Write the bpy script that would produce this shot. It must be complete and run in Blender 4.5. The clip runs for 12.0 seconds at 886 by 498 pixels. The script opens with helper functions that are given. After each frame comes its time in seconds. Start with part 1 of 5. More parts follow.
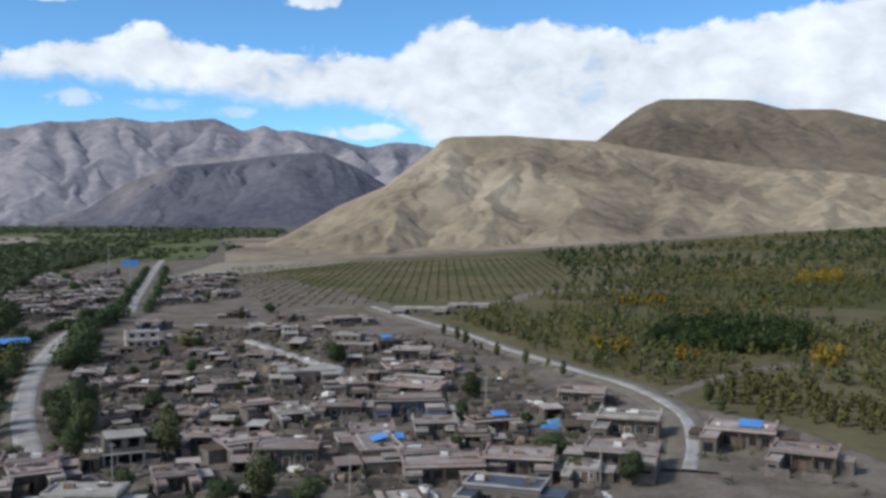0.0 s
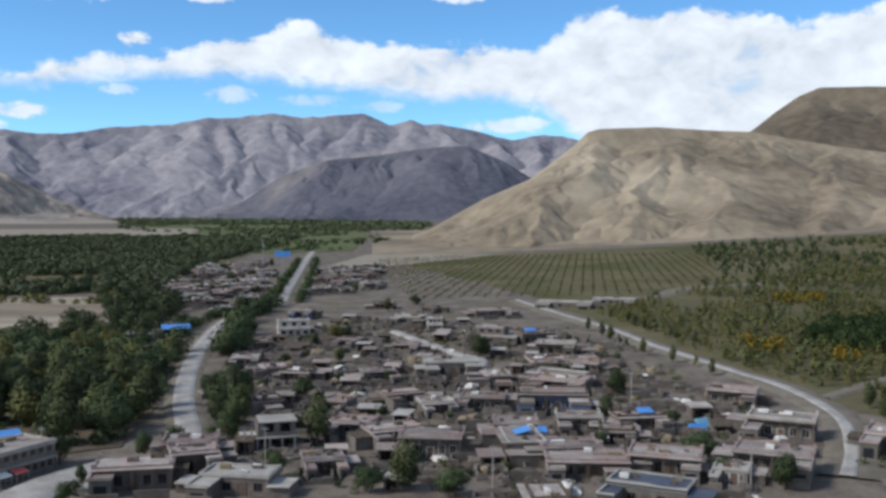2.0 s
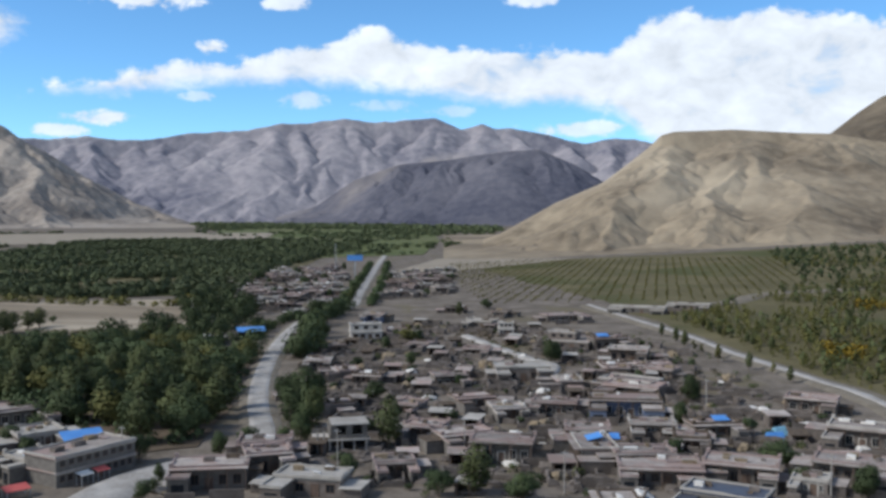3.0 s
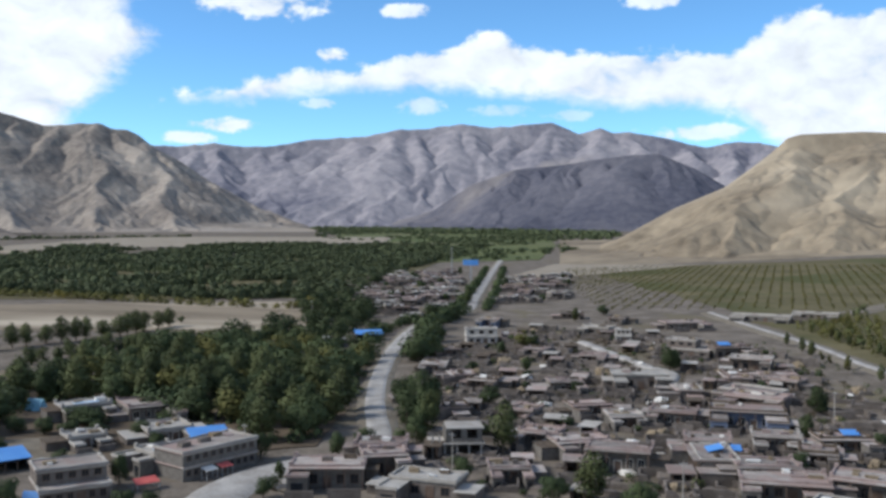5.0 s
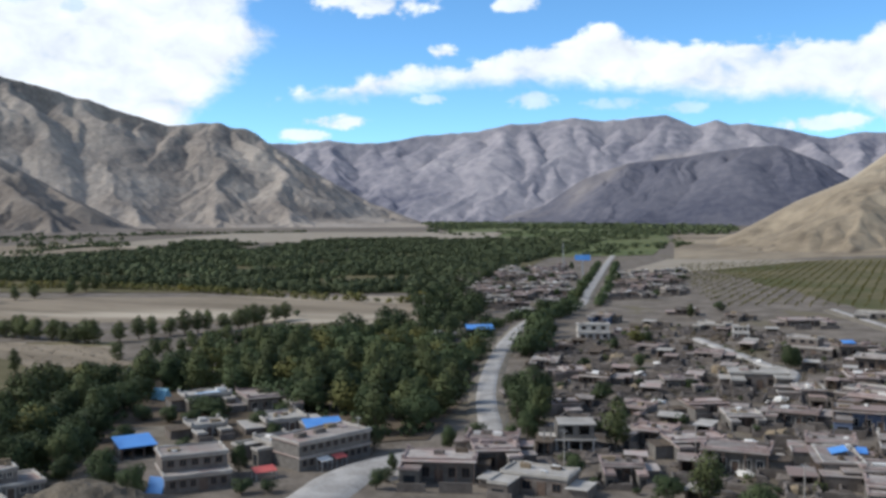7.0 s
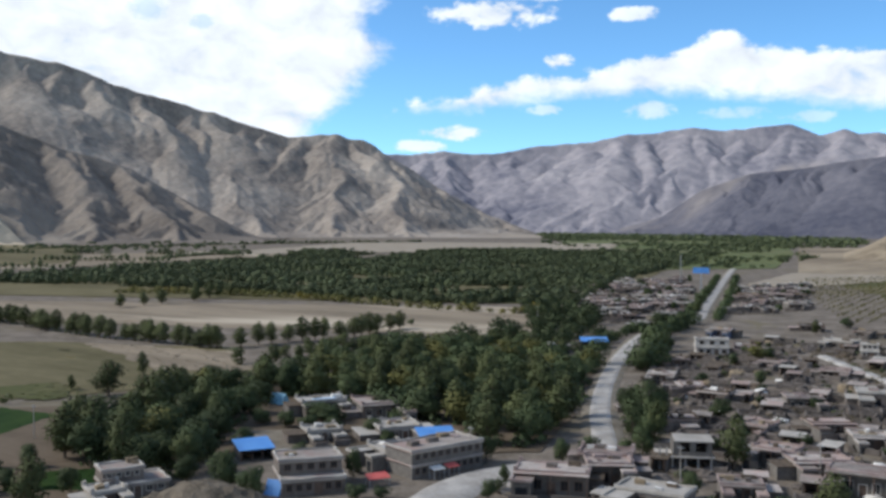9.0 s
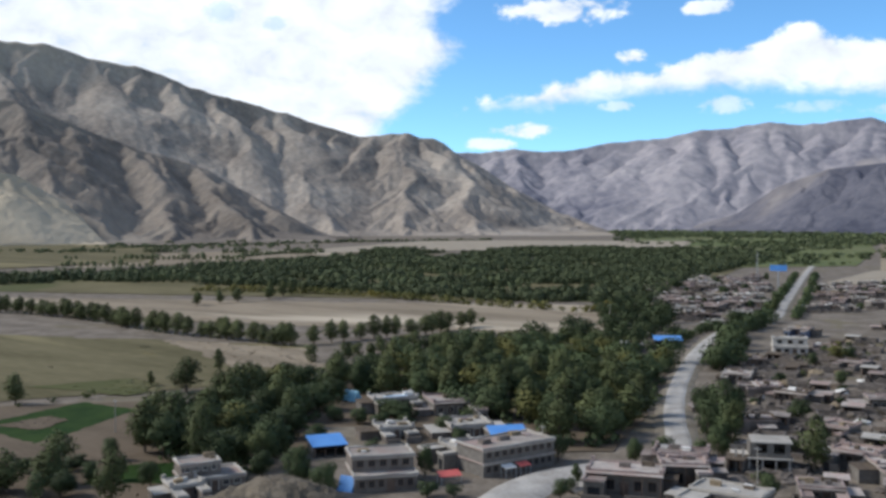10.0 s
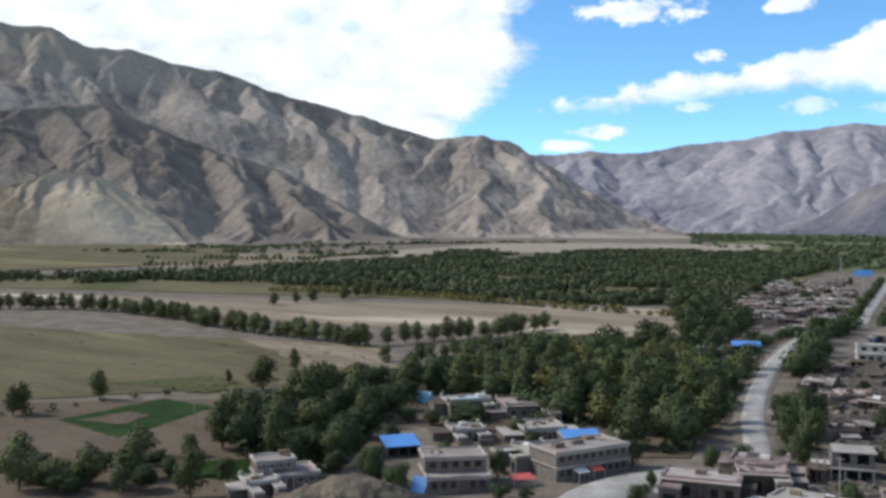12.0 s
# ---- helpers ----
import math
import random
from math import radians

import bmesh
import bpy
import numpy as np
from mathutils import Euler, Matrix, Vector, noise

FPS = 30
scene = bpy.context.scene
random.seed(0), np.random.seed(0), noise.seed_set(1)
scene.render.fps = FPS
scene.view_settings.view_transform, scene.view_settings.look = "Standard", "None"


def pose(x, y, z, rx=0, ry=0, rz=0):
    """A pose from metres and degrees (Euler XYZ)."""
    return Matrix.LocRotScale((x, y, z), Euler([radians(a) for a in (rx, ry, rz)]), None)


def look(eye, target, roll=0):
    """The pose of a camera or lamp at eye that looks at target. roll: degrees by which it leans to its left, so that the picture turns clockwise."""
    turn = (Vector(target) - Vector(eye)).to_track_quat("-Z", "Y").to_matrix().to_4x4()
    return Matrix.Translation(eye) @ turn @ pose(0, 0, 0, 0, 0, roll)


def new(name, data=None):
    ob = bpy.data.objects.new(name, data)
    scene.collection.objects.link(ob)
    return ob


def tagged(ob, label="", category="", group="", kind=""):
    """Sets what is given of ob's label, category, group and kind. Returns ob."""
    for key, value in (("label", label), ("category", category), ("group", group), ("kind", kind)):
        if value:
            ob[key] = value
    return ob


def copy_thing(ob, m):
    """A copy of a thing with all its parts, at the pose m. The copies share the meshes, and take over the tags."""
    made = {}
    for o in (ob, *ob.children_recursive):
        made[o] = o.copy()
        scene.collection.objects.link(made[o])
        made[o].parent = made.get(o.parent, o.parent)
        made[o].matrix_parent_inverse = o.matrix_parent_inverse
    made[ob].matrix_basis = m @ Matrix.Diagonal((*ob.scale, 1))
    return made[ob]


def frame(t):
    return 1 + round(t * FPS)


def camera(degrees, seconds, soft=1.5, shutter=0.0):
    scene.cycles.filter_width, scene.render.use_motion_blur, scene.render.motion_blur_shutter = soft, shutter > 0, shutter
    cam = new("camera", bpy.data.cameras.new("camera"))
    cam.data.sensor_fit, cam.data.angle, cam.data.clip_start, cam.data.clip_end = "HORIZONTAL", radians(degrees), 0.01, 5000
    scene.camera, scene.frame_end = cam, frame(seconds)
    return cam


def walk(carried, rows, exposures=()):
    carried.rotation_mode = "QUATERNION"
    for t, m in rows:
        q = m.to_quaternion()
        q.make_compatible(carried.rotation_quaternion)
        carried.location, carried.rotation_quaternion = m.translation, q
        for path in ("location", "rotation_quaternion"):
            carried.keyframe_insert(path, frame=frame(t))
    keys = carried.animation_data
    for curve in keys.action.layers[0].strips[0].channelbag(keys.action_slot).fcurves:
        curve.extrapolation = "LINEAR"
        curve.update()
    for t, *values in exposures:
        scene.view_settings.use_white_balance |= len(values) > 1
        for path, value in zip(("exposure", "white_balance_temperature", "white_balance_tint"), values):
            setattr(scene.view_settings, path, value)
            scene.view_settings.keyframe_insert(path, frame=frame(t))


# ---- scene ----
cam = camera(48.8, 12.0, soft=3.1)
EYE = 50.0
# seconds, turn to the left, tilt, lean to the right (degrees), panned by hand from one spot on a rocky spur
ROWS = [
    (0.0, 0.00, -2.06, 0.00),
    (0.5, 1.97, -2.24, -0.10),
    (1.0, 3.67, -2.16, -0.03),
    (1.5, 6.12, -2.31, -0.07),
    (2.0, 8.46, -2.47, -0.10),
    (2.5, 10.75, -2.34, -0.05),
    (4.5, 17.47, -2.12, -0.10),
    (5.0, 19.43, -1.95, -0.14),
    (5.5, 20.98, -1.92, -0.13),
    (6.0, 22.92, -1.91, -0.11),
    (6.5, 24.28, -2.15, -0.06),
    (7.0, 25.92, -2.24, 0.16),
    (9.0, 32.61, -1.62, -0.17),
    (9.5, 35.01, -1.68, -0.12),
    (10.0, 36.75, -1.73, 0.14),
    (10.5, 38.00, -1.66, -0.02),
    (11.0, 39.05, -1.47, -0.30),
    (11.5, 39.86, -1.53, -0.33),
    (12.0, 41.08, -1.61, -0.09),
]
walk(cam, [(t, pose(0.3 * math.sin(radians(-yaw)), 0.3 * math.cos(radians(yaw)), EYE, 90 + tilt, lean, yaw)) for t, yaw, tilt, lean in ROWS],
     [(0.0, -0.06, 6080, 10), (2.5, 0.0, 6080, 10), (5.0, 0.13, 6100, 10), (9.5, 0.18, 6200, 10), (12.0, 0.25, 6230, 10)])

# ---- light ----
SUN_TURN, SUN_UP = 119.0, 38.5   # degrees to the left of the first view, degrees above the horizon
sun_way = Vector((-math.sin(radians(SUN_TURN)) * math.cos(radians(SUN_UP)), math.cos(radians(SUN_TURN)) * math.cos(radians(SUN_UP)), math.sin(radians(SUN_UP))))
sun = new("sun", bpy.data.lights.new("sun", "SUN"))
sun.data.energy, sun.data.angle, sun.data.color = 3.1, radians(14.0), (1.0, 0.95, 0.87)
sun.matrix_world = look((0, 0, 900), Vector((0, 0, 900)) - sun_way)


class Nodes:
    """Short hand for node trees."""

    def __init__(self, tree):
        self.tree = tree

    def add(self, kind):
        return self.tree.nodes.new(kind)

    def put(self, socket, v):
        if isinstance(v, bpy.types.NodeSocket):
            self.tree.links.new(v, socket)
        elif v is not None:
            socket.default_value = v

    def math(self, op, a, b=None, c=None, clamp=False):
        n = self.add("ShaderNodeMath")
        n.operation, n.use_clamp = op, clamp
        for s, v in zip(n.inputs, (a, b, c)):
            self.put(s, v)
        return n.outputs[0]

    def ramp01(self, v, lo, hi, smooth=True):
        n = self.add("ShaderNodeMapRange")
        n.interpolation_type = "SMOOTHSTEP" if smooth else "LINEAR"
        for s, x in zip(n.inputs, (v, lo, hi, 0.0, 1.0)):
            self.put(s, x)
        return n.outputs[0]

    def noise(self, vec, scale, detail=4.0, rough=0.55, distort=0.0):
        n = self.add("ShaderNodeTexNoise")
        self.put(n.inputs["Vector"], vec)
        n.inputs["Scale"].default_value, n.inputs["Detail"].default_value = scale, detail
        n.inputs["Roughness"].default_value, n.inputs["Distortion"].default_value = rough, distort
        return n.outputs["Fac"]

    def mix(self, f, a, b, blend="MIX"):
        n = self.add("ShaderNodeMix")
        n.data_type, n.blend_type = "RGBA", blend
        self.put(n.inputs[0], f), self.put(n.inputs[6], a), self.put(n.inputs[7], b)
        return n.outputs[2]

    def curve(self, v, stops):
        """A value looked up between stops (position 0 to 1, value 0 to 1)."""
        n = self.add("ShaderNodeValToRGB")
        r = n.color_ramp
        while len(r.elements) < len(stops):
            r.elements.new(0.5)
        for e, (p, x) in zip(r.elements, stops):
            e.position, e.color = p, (x, x, x, 1)
        self.put(n.inputs[0], v)
        return n.outputs[0]


def make_world():
    world = bpy.data.worlds.new("sky")
    scene.world = world
    world.use_nodes = True
    g = Nodes(world.node_tree)
    world.node_tree.nodes.clear()
    sky = g.add("ShaderNodeTexSky")
    sky.sky_type, sky.sun_disc, sky.sun_elevation, sky.sun_rotation = "NISHITA", False, radians(SUN_UP), radians(-SUN_TURN)
    sky.altitude, sky.air_density, sky.dust_density, sky.ozone_density = 3600, 1.0, 0.4, 2.0
    way = g.add("ShaderNodeTexCoord").outputs["Generated"]
    sep = g.add("ShaderNodeSeparateXYZ")
    g.put(sep.inputs[0], way)
    x, y, z = sep.outputs
    turn = g.math("MULTIPLY", g.math("ARCTAN2", g.math("MULTIPLY", x, -1.0), y), 57.29578)     # degrees to the left
    rise = g.math("MULTIPLY", g.math("ARCSINE", z), 57.29578)                                   # degrees up
    flat = g.add("ShaderNodeCombineXYZ")
    g.put(flat.inputs[0], turn), g.put(flat.inputs[1], g.math("MULTIPLY", rise, 1.5))
    puff = g.math("SUBTRACT", g.noise(flat.outputs[0], 0.42, 6.0, 0.56, 0.3), 0.5)
    big = g.math("SUBTRACT", g.noise(flat.outputs[0], 0.13, 4.0, 0.5), 0.5)
    fine = g.math("SUBTRACT", g.noise(flat.outputs[0], 1.7, 4.0, 0.6), 0.5)
    wob = g.math("ADD", g.math("MULTIPLY", puff, 2.0), g.math("MULTIPLY", fine, 0.9))
    a01 = g.math("DIVIDE", g.math("ADD", turn, 30.0), 100.0, clamp=True)                        # -30 .. 70 degrees
    at = lambda pairs: sorted(((p + 30) / 100, v / 20) for p, v in pairs)
    top = g.math("MULTIPLY", g.curve(a01, at([(-30, 12.5), (-22, 11.6), (-15, 10.6), (-11.8, 10.0), (-9, 10.7), (-6.4, 11.2), (-3.8, 10.8), (-1.2, 11.2), (0.8, 10.8), (2.7, 9.2), (8, 9.3), (11, 9.3), (14.6, 9.8), (16.4, 10.7), (19.1, 9.8), (21.5, 9.3), (24.5, 8.5), (27.6, 8.4), (30.1, 7.9), (32, 7.2), (35, 6.7), (36.5, 5.5), (70, 5.0)])), 20.0)
    low = g.math("MULTIPLY", g.curve(a01, at([(-30, 2.0), (-3, 2.0), (0.8, 4.2), (2.8, 5.8), (6, 6.3), (9.3, 6.3), (12.5, 6.7), (17, 7.1), (19.5, 7.4), (24.5, 7.3), (27.6, 7.1), (30, 6.6), (35, 6.6), (36.5, 6.5), (70, 7.0)])), 20.0)
    over = g.math("SUBTRACT", g.math("ADD", top, wob), rise)
    under = g.math("ADD", g.math("SUBTRACT", rise, low), g.math("MULTIPLY", wob, 0.7))
    band = g.math("MULTIPLY", g.ramp01(over, -0.1, 0.5), g.ramp01(under, -0.5, 0.7))
    # the wide cloud over the left mountain, its edge leaning with height
    edge = g.math("MULTIPLY", g.curve(g.math("DIVIDE", rise, 20.0, clamp=True), [(0.0, 0.84), (0.25, 0.80), (0.32, 0.775), (0.40, 0.745), (0.50, 0.705), (0.56, 0.74), (0.63, 0.72), (0.8, 0.78), (1.0, 0.85)]), 50.0)
    wide = g.ramp01(g.math("ADD", g.math("SUBTRACT", turn, edge), g.math("MULTIPLY", wob, 1.5)), -0.4, 1.6)
    wide = g.math("MULTIPLY", wide, g.ramp01(rise, 24.0, 14.0))
    def blob(a, e, w, h, amount=1.0):
        dx = g.math("DIVIDE", g.math("SUBTRACT", turn, a), w)
        dy = g.math("DIVIDE", g.math("SUBTRACT", rise, e), h)
        d = g.math("ADD", g.math("MULTIPLY", dx, dx), g.math("MULTIPLY", dy, dy))
        d = g.math("SUBTRACT", d, g.math("MULTIPLY", wob, 2.4))
        return g.math("MULTIPLY", g.ramp01(d, 1.3, 0.1), amount)
    mask = g.math("MAXIMUM", band, wide)
    for a, e, w, h, k in ((29.5, 11.9, 3.4, 0.75, 1.0), (21.6, 11.7, 1.4, 0.4, 0.9), (25.9, 9.15, 0.9, 0.45, 1.0), (32, 5.15, 2.0, 0.4, 0.95), (34, 4.4, 1.5, 0.35, 0.85),
                          (26.4, 6.45, 1.2, 0.3, 0.55), (20.7, 6.4, 1.3, 0.5, 0.6), (15.9, 6.1, 2.0, 0.4, 0.4), (12.4, 5.8, 1.6, 0.4, 0.45), (7.3, 12.1, 1.6, 0.4, 0.9), (4.7, 4.75, 3.0, 0.45, 0.8),
                          (15.0, 5.0, 3.0, 0.4, 0.35), (27.0, 12.9, 1.8, 0.4, 0.8)):
        mask = g.math("MAXIMUM", mask, blob(a, e, w, h, k))
    hole = g.math("MAXIMUM", blob(49.1, 11.6, 1.2, 0.6), blob(46.4, 11.1, 0.8, 0.4))
    mask = g.math("MULTIPLY", mask, g.math("SUBTRACT", 1.0, g.math("MULTIPLY", hole, 0.35)))
    # out of view, an added broken cover goes on overhead
    above = g.math("MULTIPLY", g.ramp01(big, -0.06, 0.08), g.ramp01(rise, 15.0, 22.0))
    mask = g.math("MAXIMUM", mask, above)
    thin = g.ramp01(g.math("ADD", big, g.math("MULTIPLY", puff, 0.9)), -0.10, -0.34)
    mask = g.math("MULTIPLY", mask, g.math("SUBTRACT", 1.0, g.math("MULTIPLY", thin, 0.45)))
    shade = g.math("ADD", 0.97, g.math("ADD", g.math("MULTIPLY", puff, 0.75), g.math("MULTIPLY", big, 0.45)))
    cloud = g.mix(1.0, (7.9, 8.3, 8.7, 1), shade, "MULTIPLY")
    cloud = g.mix(g.ramp01(rise, 14.0, 30.0), cloud, (2.6, 2.8, 3.1, 1))      # unseen cover overhead, greyed to dim the sky light
    blue = g.mix(1.0, sky.outputs[0], (1.02, 1.45, 1.58, 1), "MULTIPLY")
    mixed = g.mix(mask, blue, cloud)
    bg, out = g.add("ShaderNodeBackground"), g.add("ShaderNodeOutputWorld")
    g.put(bg.inputs[0], mixed), g.put(bg.inputs[1], 0.11), g.put(out.inputs[0], bg.outputs[0])


make_world()


# ---- materials ----
def material(name, a, b, scale=1.0, rough=0.9, grain=8.0, bump=0.0, third=None, metal=0.0, vary=0.0, stretch=(1, 1, 1), amount=1.0):
    """Two tones mixed by noise at two scales; scale in cycles a metre, grain times finer. third: (colour, threshold) for patches. vary: brightness change from object to object."""
    m = bpy.data.materials.new(name)
    m.use_nodes = True
    g = Nodes(m.node_tree)
    p = m.node_tree.nodes["Principled BSDF"]
    warm = lambda q: (q[0] * 1.03, q[1], q[2] * 0.96) if q[0] > q[2] else q      # warms earthy tones against the cool white balance
    a, b, third = warm(a), warm(b), third and (warm(third[0]), third[1])
    geo = g.add("ShaderNodeNewGeometry")
    mp = g.add("ShaderNodeMapping")
    g.put(mp.inputs[0], geo.outputs["Position"])
    mp.inputs["Scale"].default_value = stretch
    vec = mp.outputs[0]
    n1, n2 = g.noise(vec, scale, 5.0, 0.6, 0.2), g.noise(vec, scale * grain, 3.0, 0.6)
    f = g.math("ADD", g.math("MULTIPLY", g.ramp01(n1, 0.34, 0.66), 0.65 * amount), g.math("MULTIPLY", g.ramp01(n2, 0.3, 0.7), 0.35 * amount))
    c = g.mix(f, (*a, 1), (*b, 1))
    if third:
        n3 = g.noise(vec, scale * 0.31, 4.0, 0.6, 0.6)
        c = g.mix(g.ramp01(n3, third[1], third[1] + 0.12), c, (*third[0], 1))
    if vary:
        info = g.add("ShaderNodeObjectInfo").outputs["Random"]
        hsv = g.add("ShaderNodeHueSaturation")
        g.put(hsv.inputs["Color"], c)
        g.put(hsv.inputs["Value"], g.math("ADD", 1 - vary, g.math("MULTIPLY", info, 2 * vary)))
        c = hsv.outputs[0]
    g.put(p.inputs["Base Color"], c)
    p.inputs["Roughness"].default_value, p.inputs["Metallic"].default_value = rough, metal
    p.inputs["Specular IOR Level"].default_value = 0.1 if rough >= 0.9 else 0.5        # dust and earth hardly shine
    if bump:
        bn = g.add("ShaderNodeBump")
        bn.inputs["Strength"].default_value, bn.inputs["Distance"].default_value = 1.0, bump
        g.put(bn.inputs["Height"], n2), g.put(p.inputs["Normal"], bn.outputs[0])
    return m


def leaves(name, dark, light, autumn=None, share=0.7):
    """Leaf material: tone varies from tuft to tuft and from tree to tree."""
    m = bpy.data.materials.new(name)
    m.use_nodes = True
    g = Nodes(m.node_tree)
    p = m.node_tree.nodes["Principled BSDF"]
    isle = g.add("ShaderNodeNewGeometry").outputs["Random Per Island"]
    pos = g.add("ShaderNodeNewGeometry").outputs["Position"]
    info = g.add("ShaderNodeObjectInfo").outputs["Random"]
    tone = g.math("ADD", g.math("MULTIPLY", isle, 0.25), g.math("MULTIPLY", g.ramp01(g.noise(pos, 0.09, 3.0, 0.6), 0.35, 0.65), 0.75))
    c = g.mix(tone, (*dark, 1), (*light, 1))
    if autumn:
        far = g.noise(pos, 0.03, 3.0, 0.5)
        k = g.math("ADD", g.math("MULTIPLY", far, 1.1), g.math("ADD", g.math("MULTIPLY", isle, 0.05), g.math("MULTIPLY", info, 0.25)))
        c = g.mix(g.ramp01(k, share, share + 0.25), c, (*autumn, 1))
    hsv = g.add("ShaderNodeHueSaturation")
    g.put(hsv.inputs["Color"], c)
    g.put(hsv.inputs["Value"], g.math("ADD", 0.75, g.math("MULTIPLY", info, 0.5)))
    g.put(p.inputs["Base Color"], hsv.outputs[0])
    p.inputs["Roughness"].default_value = 0.7
    p.inputs["Specular IOR Level"].default_value = 0.12
    return m


SOIL = material("dry_soil", (0.108, 0.093, 0.076), (0.240, 0.209, 0.176), 0.09, 0.95, 9.0, 0.05, third=((0.16, 0.14, 0.095), 0.54))
# stubble tone raised to carry the sunlit strip of the far field
FIELD = material("stubble_field", (0.175, 0.145, 0.106), (0.305, 0.256, 0.192), 0.014, 0.95, 14.0, 0.05, third=((0.48, 0.42, 0.33), 0.53), stretch=(0.6, 2.5, 1))
PASTURE = material("dry_pasture", (0.086, 0.078, 0.040), (0.165, 0.146, 0.085), 0.014, 0.95, 14.0, 0.05, third=((0.26, 0.226, 0.125), 0.54), stretch=(0.6, 2.5, 1))
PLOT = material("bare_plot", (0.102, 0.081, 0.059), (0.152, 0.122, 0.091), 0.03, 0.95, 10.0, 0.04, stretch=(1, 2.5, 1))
GREENS = material("valley_fields", (0.085, 0.115, 0.045), (0.15, 0.165, 0.075), 0.004, 0.95, 9.0, 0.04, third=((0.20, 0.18, 0.12), 0.55), stretch=(1, 2.0, 1))
CROP = material("green_crop", (0.010, 0.032, 0.005), (0.030, 0.058, 0.011), 0.12, 0.9, 12.0, 0.1, third=((0.15, 0.125, 0.075), 0.68))
SCRUB = material("scrub_ground", (0.098, 0.089, 0.046), (0.170, 0.150, 0.084), 0.02, 0.95, 12.0, 0.1, third=((0.085, 0.092, 0.038), 0.5))
SAND = material("pale_sand", (0.27, 0.235, 0.185), (0.36, 0.32, 0.26), 0.03, 0.95, 8.0, 0.03)
TRACK = material("gravel_road", (0.27, 0.258, 0.243), (0.47, 0.457, 0.438), 0.16, 0.95, 9.0, 0.02)
VERGE = material("road_verge", (0.16, 0.14, 0.11), (0.24, 0.215, 0.175), 0.2, 0.95, 9.0, 0.04)
# pale noise patches in these rocks stand in for sun between cloud shadows
ROCK_TAN = material("tan_hillside", (0.125, 0.102, 0.076), (0.41, 0.345, 0.250), 0.0026, 0.95, 18.0, 2.0, third=((0.54, 0.465, 0.35), 0.52), stretch=(1, 1, 0.6))
ROCK_GREY = material("grey_rock", (0.160, 0.143, 0.130), (0.42, 0.376, 0.328), 0.0036, 0.95, 16.0, 2.5, third=((0.36, 0.315, 0.26), 0.55), stretch=(1, 1, 0.6))
# bluish grey puts the distance haze into the rock colour
ROCK_HAZED = material("hazed_far_rock", (0.115, 0.120, 0.160), (0.41, 0.388, 0.408), 0.0016, 0.95, 16.0, 3.0, third=((0.46, 0.415, 0.385), 0.54), stretch=(1, 1, 0.6))
# the cloud shadow over the spur is put into this dark colour
ROCK_SPUR_SHADED = material("cloud_shaded_spur_rock", (0.074, 0.078, 0.106), (0.185, 0.178, 0.198), 0.0022, 0.95, 16.0, 3.0, third=((0.31, 0.285, 0.275), 0.54), stretch=(1, 1, 0.6))
ROCK_DARK = material("dark_brown_rock", (0.115, 0.101, 0.090), (0.27, 0.238, 0.205), 0.004, 0.95, 16.0, 2.5, third=((0.29, 0.26, 0.222), 0.58), stretch=(1, 1, 0.6))
ROCK_BROWN = material("brown_hillside", (0.095, 0.079, 0.060), (0.225, 0.190, 0.142), 0.003, 0.95, 16.0, 2.0, third=((0.33, 0.282, 0.21), 0.57), stretch=(1, 1, 0.6))
BROWN_SHRUB = material("dry_shrub_twigs", (0.075, 0.066, 0.042), (0.15, 0.125, 0.078), 0.5, 0.95, 6.0)
BOULDER = material("spur_rock", (0.10, 0.085, 0.066), (0.20, 0.172, 0.135), 0.9, 0.95, 6.0, 0.12)

# ---- terrain ----
def step01(a, b, v):
    s = np.clip((v - a) / (b - a), 0, 1)
    return s * s * (3 - 2 * s)


def hash2(i, j, seed):
    h = np.sin(i * 127.1 + j * 311.7 + seed * 74.7) * 43758.5453
    return h - np.floor(h)


def vnoise(x, y, seed=0):
    """Smooth value noise, 0 to 1."""
    i, j = np.floor(x), np.floor(y)
    u, v = x - i, y - j
    u, v = u * u * (3 - 2 * u), v * v * (3 - 2 * v)
    return (hash2(i, j, seed) * (1 - u) + hash2(i + 1, j, seed) * u) * (1 - v) + (hash2(i, j + 1, seed) * (1 - u) + hash2(i + 1, j + 1, seed) * u) * v


def fbm(x, y, seed=0, octaves=4, gain=0.5):
    s, a, n = 0.0, 1.0, 0.0
    for k in range(octaves):
        s, n = s + a * vnoise(x * 2 ** k, y * 2 ** k, seed + k), n + a
        a *= gain
    return s / n


def crease(x, y, seed=0, octaves=4, gain=0.5):
    """Sharp-crested noise, 1 on the crests."""
    s, a, n = 0.0, 1.0, 0.0
    for k in range(octaves):
        s, n = s + a * (1 - np.abs(2 * vnoise(x * 2 ** k, y * 2 ** k, seed + 7 * k) - 1)), n + a
        a *= gain
    return s / n


def gz(x, y):
    """Height of the ground: a flat valley floor, a fan that climbs to the right, and the spur under the camera."""
    x, y = np.asarray(x, float), np.asarray(y, float)
    fan = 3.0 * np.logaddexp(0, (x + 150) / 60) * step01(150, 1100, y)
    rough = 0.5 * (fbm(x / 45, y / 45, 3, 2) - 0.5) * step01(120, 300, np.hypot(x, y)) * (1 - step01(420, 700, np.hypot(x, y)))
    r = np.hypot(x, np.where(y < 0, y * 0.3, y))
    spur = np.maximum(0.0, 48.2 - 0.58 * r * (0.9 + 0.25 * fbm(x / 14, y / 14, 9, 3)) + 1.5 * (fbm(x / 6, y / 6, 5, 3) - 0.5))
    return fan + rough + spur


def ground_at(x, y):
    return float(gz(x, y))


